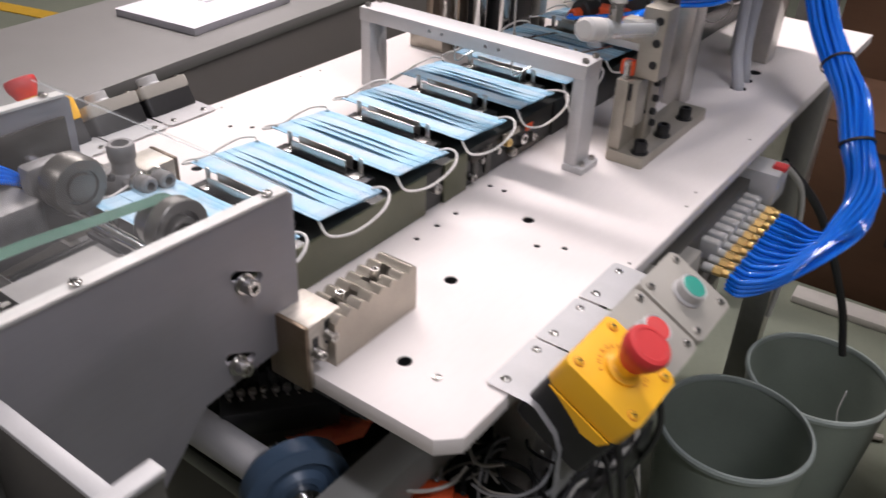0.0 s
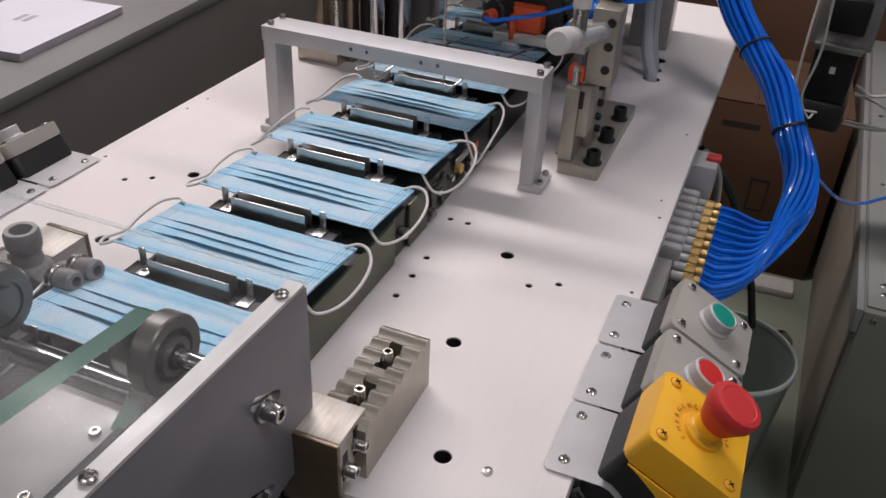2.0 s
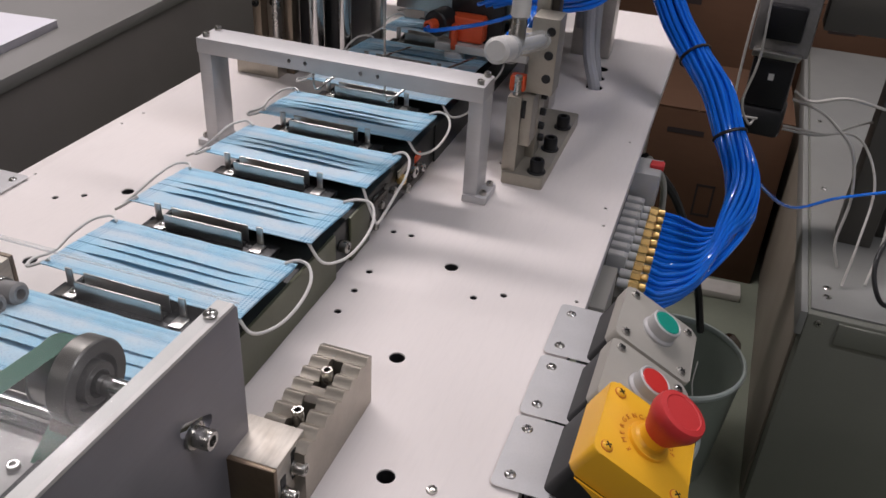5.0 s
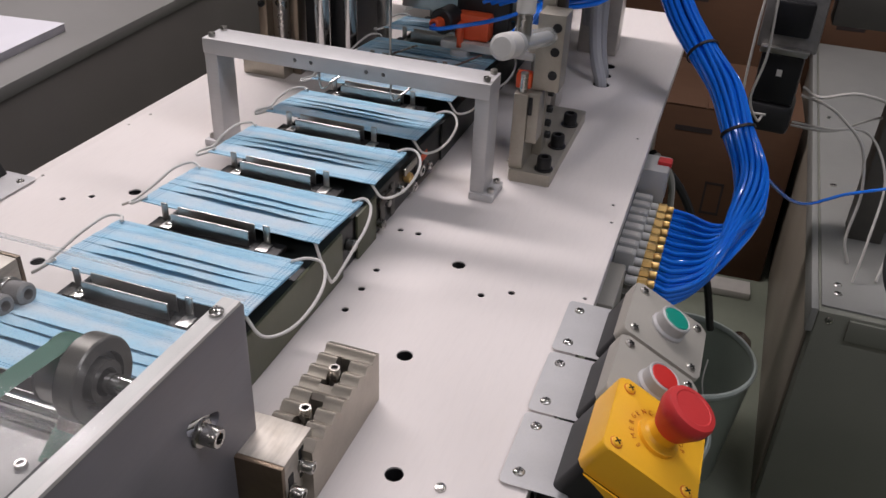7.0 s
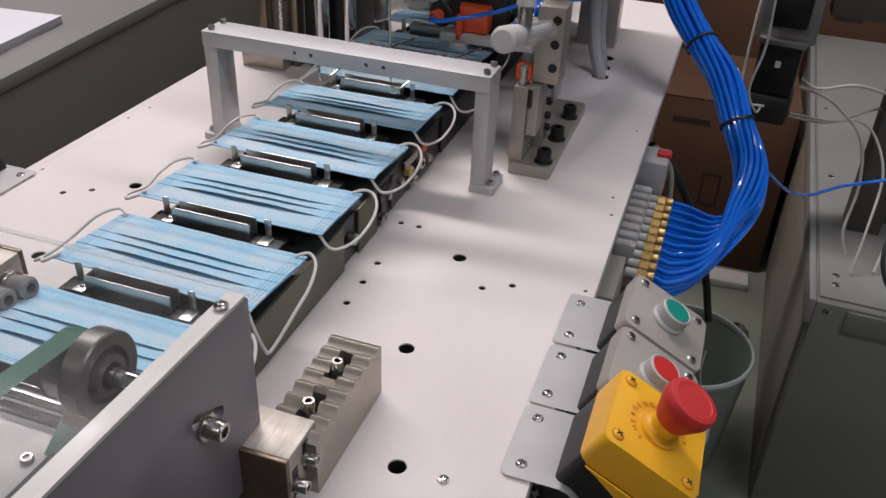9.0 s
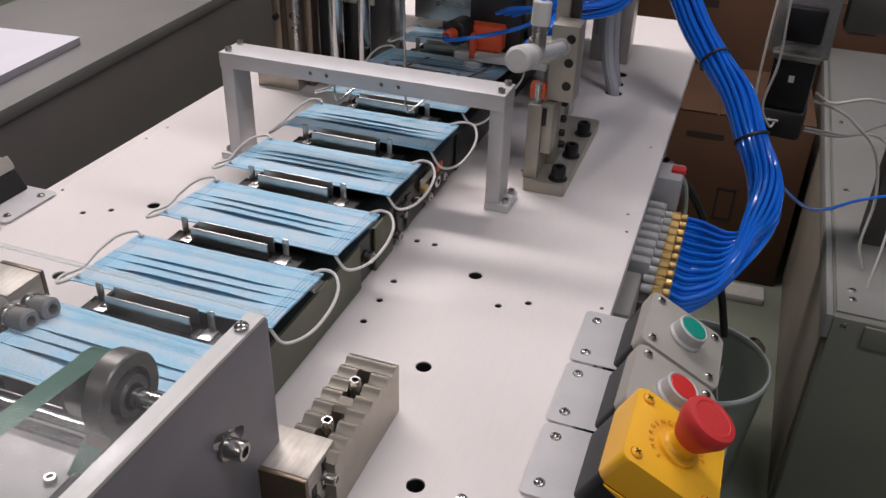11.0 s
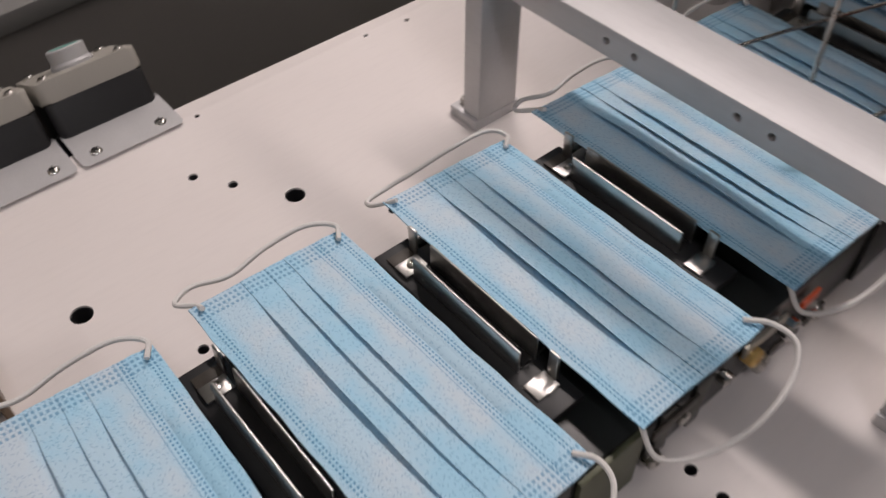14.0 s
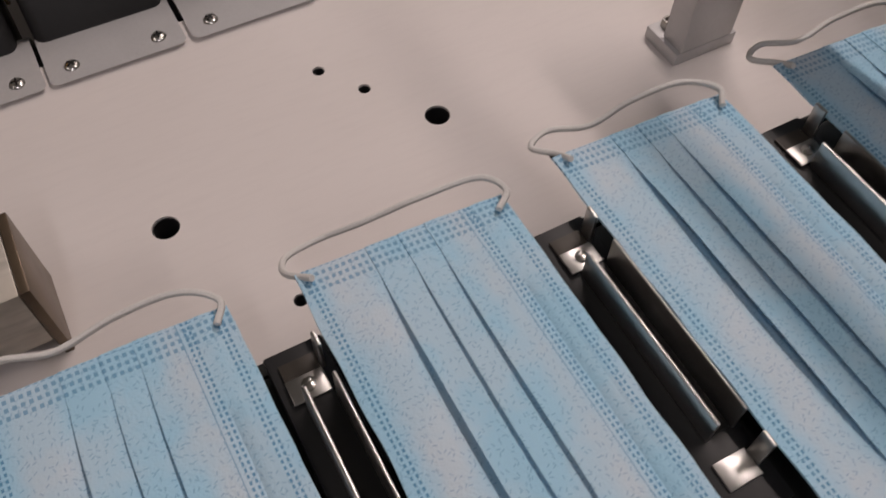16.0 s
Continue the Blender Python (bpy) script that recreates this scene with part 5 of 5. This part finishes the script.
for pts, r, mat in (([(0.51, 0.93, 0.72), (0.57, 0.91, 0.725), (0.64, 0.93, 0.72), (0.68, 0.88, 0.66), (0.67, 0.8, 0.58), (0.66, 0.76, 0.514)], 0.0024, "cord"), ([(0.51, 0.94, 0.71), (0.58, 0.93, 0.715), (0.67, 0.97, 0.74), (0.72, 0.95, 0.68), (0.72, 0.86, 0.58), (0.70, 0.78, 0.514)], 0.0024, "cord"),
                                        ([(0.43, 0.42, T - 0.03), (0.52, 0.6, T - 0.16), (0.62, 0.8, 0.66), (0.75, 0.85, 0.68), (0.95, 0.9, 0.7)], 0.0028, "blue_tube"), ([(0.76, 0.7, 0.53), (0.70, 0.66, 0.56), (0.69, 0.72, 0.62), (0.78, 0.85, 0.7), (0.9, 1.0, 0.8)], 0.004, "black"),
                    ([(0.418, 0.87, 1.06), (0.414, 0.87, 0.949), (0.412, 0.868, 0.864), (0.414, 0.87, 0.774), (0.425, 0.875, 0.748), (0.46, 0.885, 0.742)], 0.0022, "cord"), ([(0.436, 0.86, 1.06), (0.434, 0.868, 0.955), (0.438, 0.87, 0.851), (0.428, 0.868, 0.775), (0.447, 0.872, 0.735), (0.455, 0.885, 0.740)], 0.0022, "cord"),
                    ([(0.51, 0.89, 0.80), (0.538, 0.86, 0.797), (0.592, 0.86, 0.812), (0.66, 0.9, 0.79)], 0.0026, "cord"), ([(0.51, 0.885, 0.787), (0.55, 0.86, 0.785), (0.582, 0.86, 0.765), (0.625, 0.86, 0.72), (0.645, 0.85, 0.64), (0.640, 0.83, 0.56), (0.655, 0.82, 0.516)], 0.0026, "cord"),
                    ([(0.30, 0.55, T - 0.1), (0.36, 0.62, T - 0.2), (0.42, 0.7, T - 0.38), (0.45, 0.72, T - 0.5)], 0.007, "black"), ([(0.31, 0.5, T - 0.08), (0.335, 0.55, T - 0.14), (0.34, 0.58, T - 0.25), (0.33, 0.6, T - 0.4)], 0.005, "cord"),
                    ([(0.4, 0.95, 0.02), (0.45, 0.98, 0.012), (0.52, 1.0, 0.014), (0.56, 1.02, 0.008)], 0.008, "cord")):
    tagged(part("cable", sweep(pts, r, 8, 9), mat), {"cord": "off-white cable hanging beside the machine", "blue_tube": "thin blue air line running to the cabinet", "black": "black cable hanging beside the machine"}[mat], "cable", "loose cables")


def carton(x0, x1, y0, y1, h, rz, label):
    ob = thing("cardboard_box", label, "cardboard box", "cartons under the table", pose((x0 + x1) / 2, (y0 + y1) / 2, 0, 0, 0, rz))
    w, d = (x1 - x0) / 2, (y1 - y0) / 2
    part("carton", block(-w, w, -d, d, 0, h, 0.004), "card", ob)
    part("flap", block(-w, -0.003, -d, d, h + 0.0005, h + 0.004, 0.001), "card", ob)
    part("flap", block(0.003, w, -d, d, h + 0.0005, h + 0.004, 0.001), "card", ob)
    for k in range(1):
        part("print_bar", block(-w * 0.3, w * (0.1 + 0.2 * k), -d - 0.0008, -d - 0.0002, h * (0.86 - 0.07 * k), h * (0.89 - 0.07 * k)), "card_ink", ob)
    for dx in (0.15, 0.5):
        for a, b, c, e in ((0, 0.2, 0, 0.015), (0, 0.2, 0.185, 0.2), (0, 0.015, 0, 0.2), (0.185, 0.2, 0, 0.2)):
            part("print_bar", block(w * (dx + a) - 0.001, w * (dx + b) + 0.001, -d - 0.0008, -d - 0.0002, h * (0.38 + c), h * (0.38 + e)), "card_ink", ob)
    return ob


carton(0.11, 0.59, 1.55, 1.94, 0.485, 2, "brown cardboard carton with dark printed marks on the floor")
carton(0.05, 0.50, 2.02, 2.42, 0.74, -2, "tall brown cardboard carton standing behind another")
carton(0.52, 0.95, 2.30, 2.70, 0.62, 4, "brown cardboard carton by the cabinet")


def tub(x, y, r, h, rz=0):
    ob = thing("plastic_tub", "grey-green round plastic tub with a pale rolled rim, empty", "tub", "tubs on the floor", pose(x, y, 0.001, 0, 0, rz))
    part("wall", turned([(0, 0), (r * 0.80, 0), (r * 0.82, 0.01), (r * 0.985, h - 0.012), (r * 0.97, h - 0.012), (r * 0.80, 0.014), (0, 0.012)], 56), "tub", ob)
    part("rim", turned([(r * 0.965, h - 0.0118), (r * 1.01, h - 0.0118), (r * 1.02, h - 0.004), (r * 1.0, h), (r * 0.965, h), (r * 0.955, h - 0.006), (r * 0.965, h - 0.0118)], 56), "tub_rim", ob, "pale rolled rim")
    return ob


tub(0.420, 0.780, 0.134, 0.275)
tub(0.351, 0.481, 0.128, 0.33)
thread = tagged(part("white_thread", sweep([(0.47, 0.87, 0.2), (0.468, 0.85, 0.16), (0.476, 0.84, 0.12), (0.462, 0.835, 0.08), (0.455, 0.80, 0.015)], 0.0016, 6, 6), "loop"), "thin white elastic thread hanging in the tub", "thread")
foot = thing("ball_foot", "polished steel ball-shaped machine foot on the floor", "machine foot", "", pose(0.548, 1.17, 0.0))
part("ball", turned([(0, 0.012), (0.018, 0.016), (0.03, 0.034), (0.032, 0.045), (0.028, 0.06), (0.014, 0.075), (0, 0.078)], 24), "steel", foot)
part("pad", turned([(0, 0), (0.03, 0), (0.032, 0.006), (0.024, 0.014), (0, 0.016)], 24), "black", foot)

# ---------------------------------------------------------------- below the near end of the table
bearing = thing("pillow_bearing", "blue-grey cast pillow bearing on a steel shaft", "bearing", "", pose(0.157, -0.332, 0.750, 0, 90, -25))
part("casting", turned([(0.016, -0.016), (0.040, -0.018), (0.048, -0.010), (0.048, 0.008), (0.036, 0.012), (0.032, 0.008), (0.026, 0.008), (0.022, 0.014), (0.016, 0.014), (0.016, -0.016)], 40), "bearing", bearing)
part("inner_ring", turned([(0.0095, -0.020), (0.0155, -0.020), (0.0155, 0.022), (0.0095, 0.022), (0.0095, -0.020)], 28), "steel", bearing)
part("base", block(0.030, 0.055, -0.065, 0.065, -0.014, 0.006, 0.004), "bearing", bearing)
part("shaft_end", turned([(0, -0.05), (0.0094, -0.05), (0.0094, 0.026), (0.008, 0.028), (0, 0.028)], 20), "steel", bearing)
for y in (-0.05, 0.05):
    socket_screw(bearing, (0.030, y, -0.004), (-1, 0, 0), 0.007, 0.008)
roller = thing("drive_roller", "dull steel drive roller below the delivery guard", "roller")
part("drum", rod((-0.14, -0.352, 0.775), (0.118, -0.338, 0.755), 0.0175, 28, 0.002), "alu", roller)
part("shaft", rod((-0.2, -0.3555, 0.7795), (0.14, -0.3368, 0.7533), 0.0085, 16, 0.001), "steel", roller)
term = thing("terminal_block", "black terminal strip with rows of steel screws under the table", "terminal strip", "", pose(0.074, -0.270, 0.776, 0, 0, 50))
part("body", block(-0.055, 0.055, -0.03, 0.026, -0.03, 0.0, 0.002), "pcb", term)
for i in range(10):
    part("ridge", block(-0.053 + 0.0108 * i, -0.050 + 0.0108 * i, 0.004, 0.024, 0.0003, 0.008, 0.0006), "pcb", term)
for i in range(9):
    socket_screw(term, (-0.046 + 0.0108 * i, -0.004, 0.0003), (0, 0, 1), 0.0042, 0.005)
    part("jumper", block(-0.048 + 0.0108 * i, -0.044 + 0.0108 * i, -0.016, -0.008, 0.0003, 0.003, 0.0005), "steel", term)
part("stand", block(-0.05, 0.05, -0.02, 0.02, -0.077, -0.0302), "dark_panel", term)
tray = thing("component_tray", "black steel tray with wiring under the table edge", "tray", "", pose(0, 0, 0))
part("floor_sheet", block(-0.18, 0.186, -0.33, -0.06, 0.694, 0.699, 0.001), "bed", tray)
part("upstand", block(-0.18, 0.186, -0.334, -0.3302, 0.68, 0.705, 0.001), "bed", tray)
rng2 = random.Random(3)
film = thing("plastic_film", "crumpled glossy orange plastic film with a fringed edge in the tray", "plastic film", "", pose(0.004, 0.002, 0.730))
outline = [Vector(p) for p in ((0.066, -0.288), (0.067, -0.268), (0.080, -0.245), (0.095, -0.226), (0.120, -0.217), (0.146, -0.208), (0.150, -0.221), (0.152, -0.234), (0.136, -0.263), (0.12, -0.290), (0.094, -0.291))]
bm = bmesh.new()
rings = []
for k in range(7):
    f = 0.85 * (1 - k / 7)
    rings.append([bm.verts.new((0.108 + (p.x - 0.108) * f, -0.250 + (p.y + 0.250) * f, 0.007 * noise.noise(Vector((p.x * 60 * f, p.y * 60 * f, 0.3))) + 0.006 * (1 - f))) for p in outline])
for r0, r1 in zip(rings, rings[1:]):
    for i in range(11):
        bm.faces.new([r0[i], r0[(i + 1) % 11], r1[(i + 1) % 11], r1[i]])
bm.faces.new(rings[-1])
bmesh.ops.solidify(bm, geom=bm.faces[:], thickness=0.0008)
part("film", bm, "orange_film", film)
for k in range(9):
    x, y = 0.100 + 0.0036 * k, -0.236 + 0.0012 * k
    part("fringe", sweep([(x, y, 0.001), (x + 0.003, y + 0.006, 0.006), (x + 0.007, y + 0.012, 0.005 + 0.002 * (k % 3))], 0.0007, 5, 4), "glassy", film, "clear plastic fringe")
part("core", block(0.085, 0.130, -0.275, -0.230, -0.0308, -0.006, 0.002), "black", film)
cable_tray = thing("cable_tray", "black steel cable tray below the table edge", "tray")
part("floor_sheet", block(0.19, 0.345, -0.27, 0.02, 0.642, 0.646, 0.001), "bed", cable_tray)
part("upstand", block(0.3452, 0.3485, -0.27, 0.02, 0.642, 0.68, 0.001), "bed", cable_tray)
part("hanger", block(0.19, 0.194, -0.09, -0.06, 0.6462, 0.834, 0.001), "bed", cable_tray)
for k in range(58):
    p = Vector((rng2.uniform(0.215, 0.33), rng2.uniform(-0.25, 0.0), rng2.uniform(0.655, 0.715)))
    turn, bend = rng2.uniform(0, 6.3), rng2.choice((-1, 1)) * rng2.uniform(0.3, 0.9)
    pts = [p.copy()]
    for j in range(6):
        p = p + Vector((0.026 * math.cos(turn), 0.03 * math.sin(turn), rng2.uniform(-0.012, 0.014)))
        p.x, p.z = min(0.342, max(0.197, p.x)), max(0.652, min(0.735, p.z))
        turn += bend
        pts.append(p.copy())
    if k % 7 == 0:
        pts += [p + Vector((0.02, 0.01, -0.06)), p + Vector((0.04, 0.02, -0.2))]
    mat = ("black", "cord", "black", "grey_hose", "black")[k % 5]
    tagged(part("wire", sweep(pts, rng2.uniform(0.0012, 0.0030), 7, 6), mat), "tangled " + {"black": "black", "cord": "off-white", "grey_hose": "grey"}[mat] + " wire in the cable tray", "wire", "tangled wires")
lug = thing("cable_lug", "orange plastic cable lug among the wires", "cable lug", "", pose(0.232, -0.230, 0.6902, 0, 0, 30))
part("lug", block(-0.020, 0.020, -0.016, 0.016, 0, 0.018, 0.005), "orange", lug)
part("tongue", block(0.0202, 0.034, -0.008, 0.008, 0.004, 0.010, 0.002), "orange", lug)
part_box = thing("gear_housing", "dark grey machine housing under the table end", "machine housing")
part("housing", block(-0.18, 0.18, -0.32, 0.05, 0.0, 0.6935, 0.004), "dark_panel", part_box)
part("cover", block(0.1802, 0.184, -0.30, 0.03, 0.05, 0.66, 0.001), "olive_panel", part_box)
arm = thing("lever_arm", "dark steel arm with a pale edge in front of the guard", "machine arm")
part("web", block(0.1432, 0.262, -0.549, -0.544, T - 0.02, T + 0.118, 0.001), "dark_panel", arm)
part("edge", block(0.1432, 0.262, -0.552, -0.541, T + 0.1182, T + 0.1225, 0.001), "bracket", arm, "pale folded edge")
part("end_plate", block(0.2622, 0.268, -0.62, -0.518, T + 0.02, T + 0.118, 0.001), "dark_panel", arm)
part("end_edge", block(0.259, 0.271, -0.62, -0.518, T + 0.1182, T + 0.1226, 0.001), "bracket", arm)
socket_screw(arm, (0.265, -0.575, T + 0.1226), (0, 0, 1), 0.003, 0.002, "black_bolt")

# pneumatic valve under the cover on the far side of the delivery
valve = thing("flow_valve", "worn grey cast air valve with a round port", "air valve", "", pose(-0.132, -0.262, T, 0, 0, -12))
part("body", turned([(0, 0), (0.018, 0), (0.020, 0.004), (0.019, 0.045), (0.017, 0.052), (0.012, 0.058), (0.011, 0.070), (0, 0.070)], 28), "cast", valve)
part("port", turned([(0.0075, 0.0702), (0.0125, 0.0702), (0.0135, 0.074), (0.0135, 0.084), (0.0120, 0.087), (0.0085, 0.087), (0.0075, 0.078), (0.0075, 0.0702)], 28), "cast", valve)
part("side_port", rod((0.012, 0.004, 0.046), (0.040, 0.010, 0.040), 0.0095, 20, 0.002), "cast", valve)
part("knob", rod((0.0405, 0.010, 0.040), (0.050, 0.012, 0.038), 0.0125, 20, 0.003), "zinc", valve)
part("clevis", block(-0.052, -0.0225, -0.018, 0.020, 0.0, 0.046, 0.005), "cast", valve)
part("rear_body", block(0.016, 0.056, -0.012, 0.020, 0.0, 0.058, 0.004), "cast", valve)
for y in (-0.006, 0.012):
    part("outlet", rod((0.040, y, 0.064), (0.066, y + 0.004, 0.068), 0.0085, 22, 0.002, None, 0.004), "cast", valve)
    part("lock_ring", rod((0.044, y + 0.001, 0.0646), (0.050, y + 0.0016, 0.0656), 0.0105, 22, 0.001, None, 0.0086), "zinc", valve)
for x in (-0.014, 0.014):
    socket_screw(valve, (x, -0.017, 0.060), (0, -1, 0.3), 0.0038, 0.005, "black_bolt")
hub = thing("feed_drive", "dark cast feed drive with a round hub under the clear cover", "feed drive", "", pose(-0.072, -0.42, T + 0.052))
part("casting", block(-0.056, -0.002, -0.085, 0.045, 0, 0.042, 0.006), "cast", hub)
part("bridge", block(-0.050, -0.012, -0.060, 0.010, 0.0422, 0.060, 0.004), "dark_steel", hub)
part("hub", turned([(0.008, -0.012), (0.023, -0.012), (0.0255, -0.009), (0.0255, 0.009), (0.0235, 0.012), (0.0155, 0.0125), (0.0150, 0.0105), (0.0125, 0.0105), (0.0120, 0.0135), (0.0, 0.0140)], 40, None, pose(0.017, 0.062, 0.056, 0, 90, 0)), "disc", hub)
part("bearing_arm", block(-0.030, -0.012, 0.040, 0.078, 0.0, 0.066, 0.005), "cast", hub)
part("axle", rod((-0.045, 0.062, 0.056), (0.004, 0.062, 0.056), 0.0078, 16, 0.001), "steel", hub)
for y in (-0.07, -0.03, 0.0):
    socket_screw(hub, (-0.008, y, 0.042), (0, 0, 1), 0.005, 0.006)
for k in range(4):
    tagged(part("air_line", sweep([(-0.124 + 0.005 * k, -0.62, T + 0.118), (-0.126 + 0.004 * k, -0.48, T + 0.122 - 0.003 * k), (-0.122 + 0.003 * k, -0.40, T + 0.118 - 0.004 * k), (-0.116, -0.362 + 0.003 * k, T + 0.090 - 0.004 * k), (-0.108, -0.345, T + 0.078)], 0.0027, 7, 7), "blue_tube"), "blue air line curving to the cast air valve", "air line", "valve air lines")
# dark drive and inner wall, added to fill the pale space behind the belt
drive = thing("delivery_drive", "dark delivery drive with rollers, added between the guard plates", "drive unit")
part("housing", block(-0.132, -0.012, -0.98, -0.475, T + 0.046, T + 0.082, 0.004), "dark_steel", drive)
part("inner_wall", block(-0.1365, -0.1325, -1.1, -0.31, T + 0.02, T + 0.130, 0.001), "dark_steel", drive, "dark inner wall added along the guard plate")
for y, z, r in ((-0.50, 0.098, 0.017), (-0.56, 0.092, 0.011), (-0.63, 0.104, 0.020), (-0.72, 0.098, 0.014)):
    part("roller", rod((-0.125, y, T + z), (0.02, y, T + z), r, 24, 0.0015), "dark_steel", drive)
    part("roller_shaft", rod((-0.131, y, T + z), (0.132, y, T + z), 0.0045, 14, 0.0005), "steel", drive)
for y in (-0.53, -0.60, -0.68):
    part("bearing_block", block(-0.115, -0.085, y - 0.012, y + 0.012, T + 0.082, T + 0.112, 0.002), "cast", drive)
    socket_screw(drive, (-0.1, y, T + 0.112), (0, 0, 1), 0.0045, 0.005)
part("under_sheet", block(-0.01, 0.118, -0.98, -0.475, T + 0.046, T + 0.056, 0.001), "dark_steel", drive)
board = thing("floor_board", "dusty pale board lying on the floor before a carton", "board", "", pose(0.43, 1.475, 0.001, 0, 0, 3))
part("board", block(-0.20, 0.14, -0.035, 0.03, 0, 0.022, 0.003), "cord", board)

fold = thing("folding_plate", "matt pale steel rest plate with two screws below the green belt", "rest plate")
part("plate", block(-0.004, 0.068, -0.460, -0.375, T + 0.076, T + 0.0785, 0.0006), "pale_steel", fold)
part("edge_rail", block(0.0685, 0.076, -0.52, -0.375, T + 0.070, T + 0.080, 0.0008), "black", fold)
for y in (-0.400, -0.452):
    socket_screw(fold, (0.060, y, T + 0.0785), (0, 0, 1), 0.0036, 0.003)
for y in (-0.465, -0.392):
    part("support", block(0.010, 0.016, y - 0.004, y + 0.004, T + 0.046, T + 0.076), "alu_d", fold)


# ---------------------------------------------------------------- what moves: the conveyor advances one pitch at a time
def stop_place(y):
    """Where a mask rests: along the chain, and past the delivery pulley in one long stride."""
    return (y, 0.0) if y > -0.34 else (y - 0.24, 0.084)


def motions():
    for k in range(-7, 15):
        y0 = FIRST + PITCH * k
        base = MASKS[(1 if k == 2 else (2 if k % 5 == 1 else 0))]
        wob = random.Random(50 + k)
        dx, turn, dip = 0.0035 + wob.uniform(-0.0015, 0.0015), wob.uniform(-1.2, 1.2), wob.uniform(-0.6, 0.6)
        mask = copy_thing(base, Matrix())
        clip = copy_thing(CLIP, Matrix())
        for ob, off, dz, rx, rz, sx in ((mask, 0.0, T + 0.0625, -4.6 + dip, turn, dx), (clip, 0.057, T, 0, 0, 0)):
            rows = []
            for step, t in enumerate((0.0, *STEPS)):
                y, up = stop_place(y0 - PITCH * step) if ob == mask else (y0 - PITCH * step, 0.0)
                here = pose(sx, y + off, dz + up, rx, 0, rz)
                rows.append((t + 0.17 if step else 0.0, here))
                rows.append((STEPS[step] - 0.19 if step < len(STEPS) else 16.0, here))
            walk(ob, rows)
    for ob in (*MASKS, CLIP):
        for o in (*ob.children_recursive, ob):
            bpy.data.objects.remove(o)


motions()
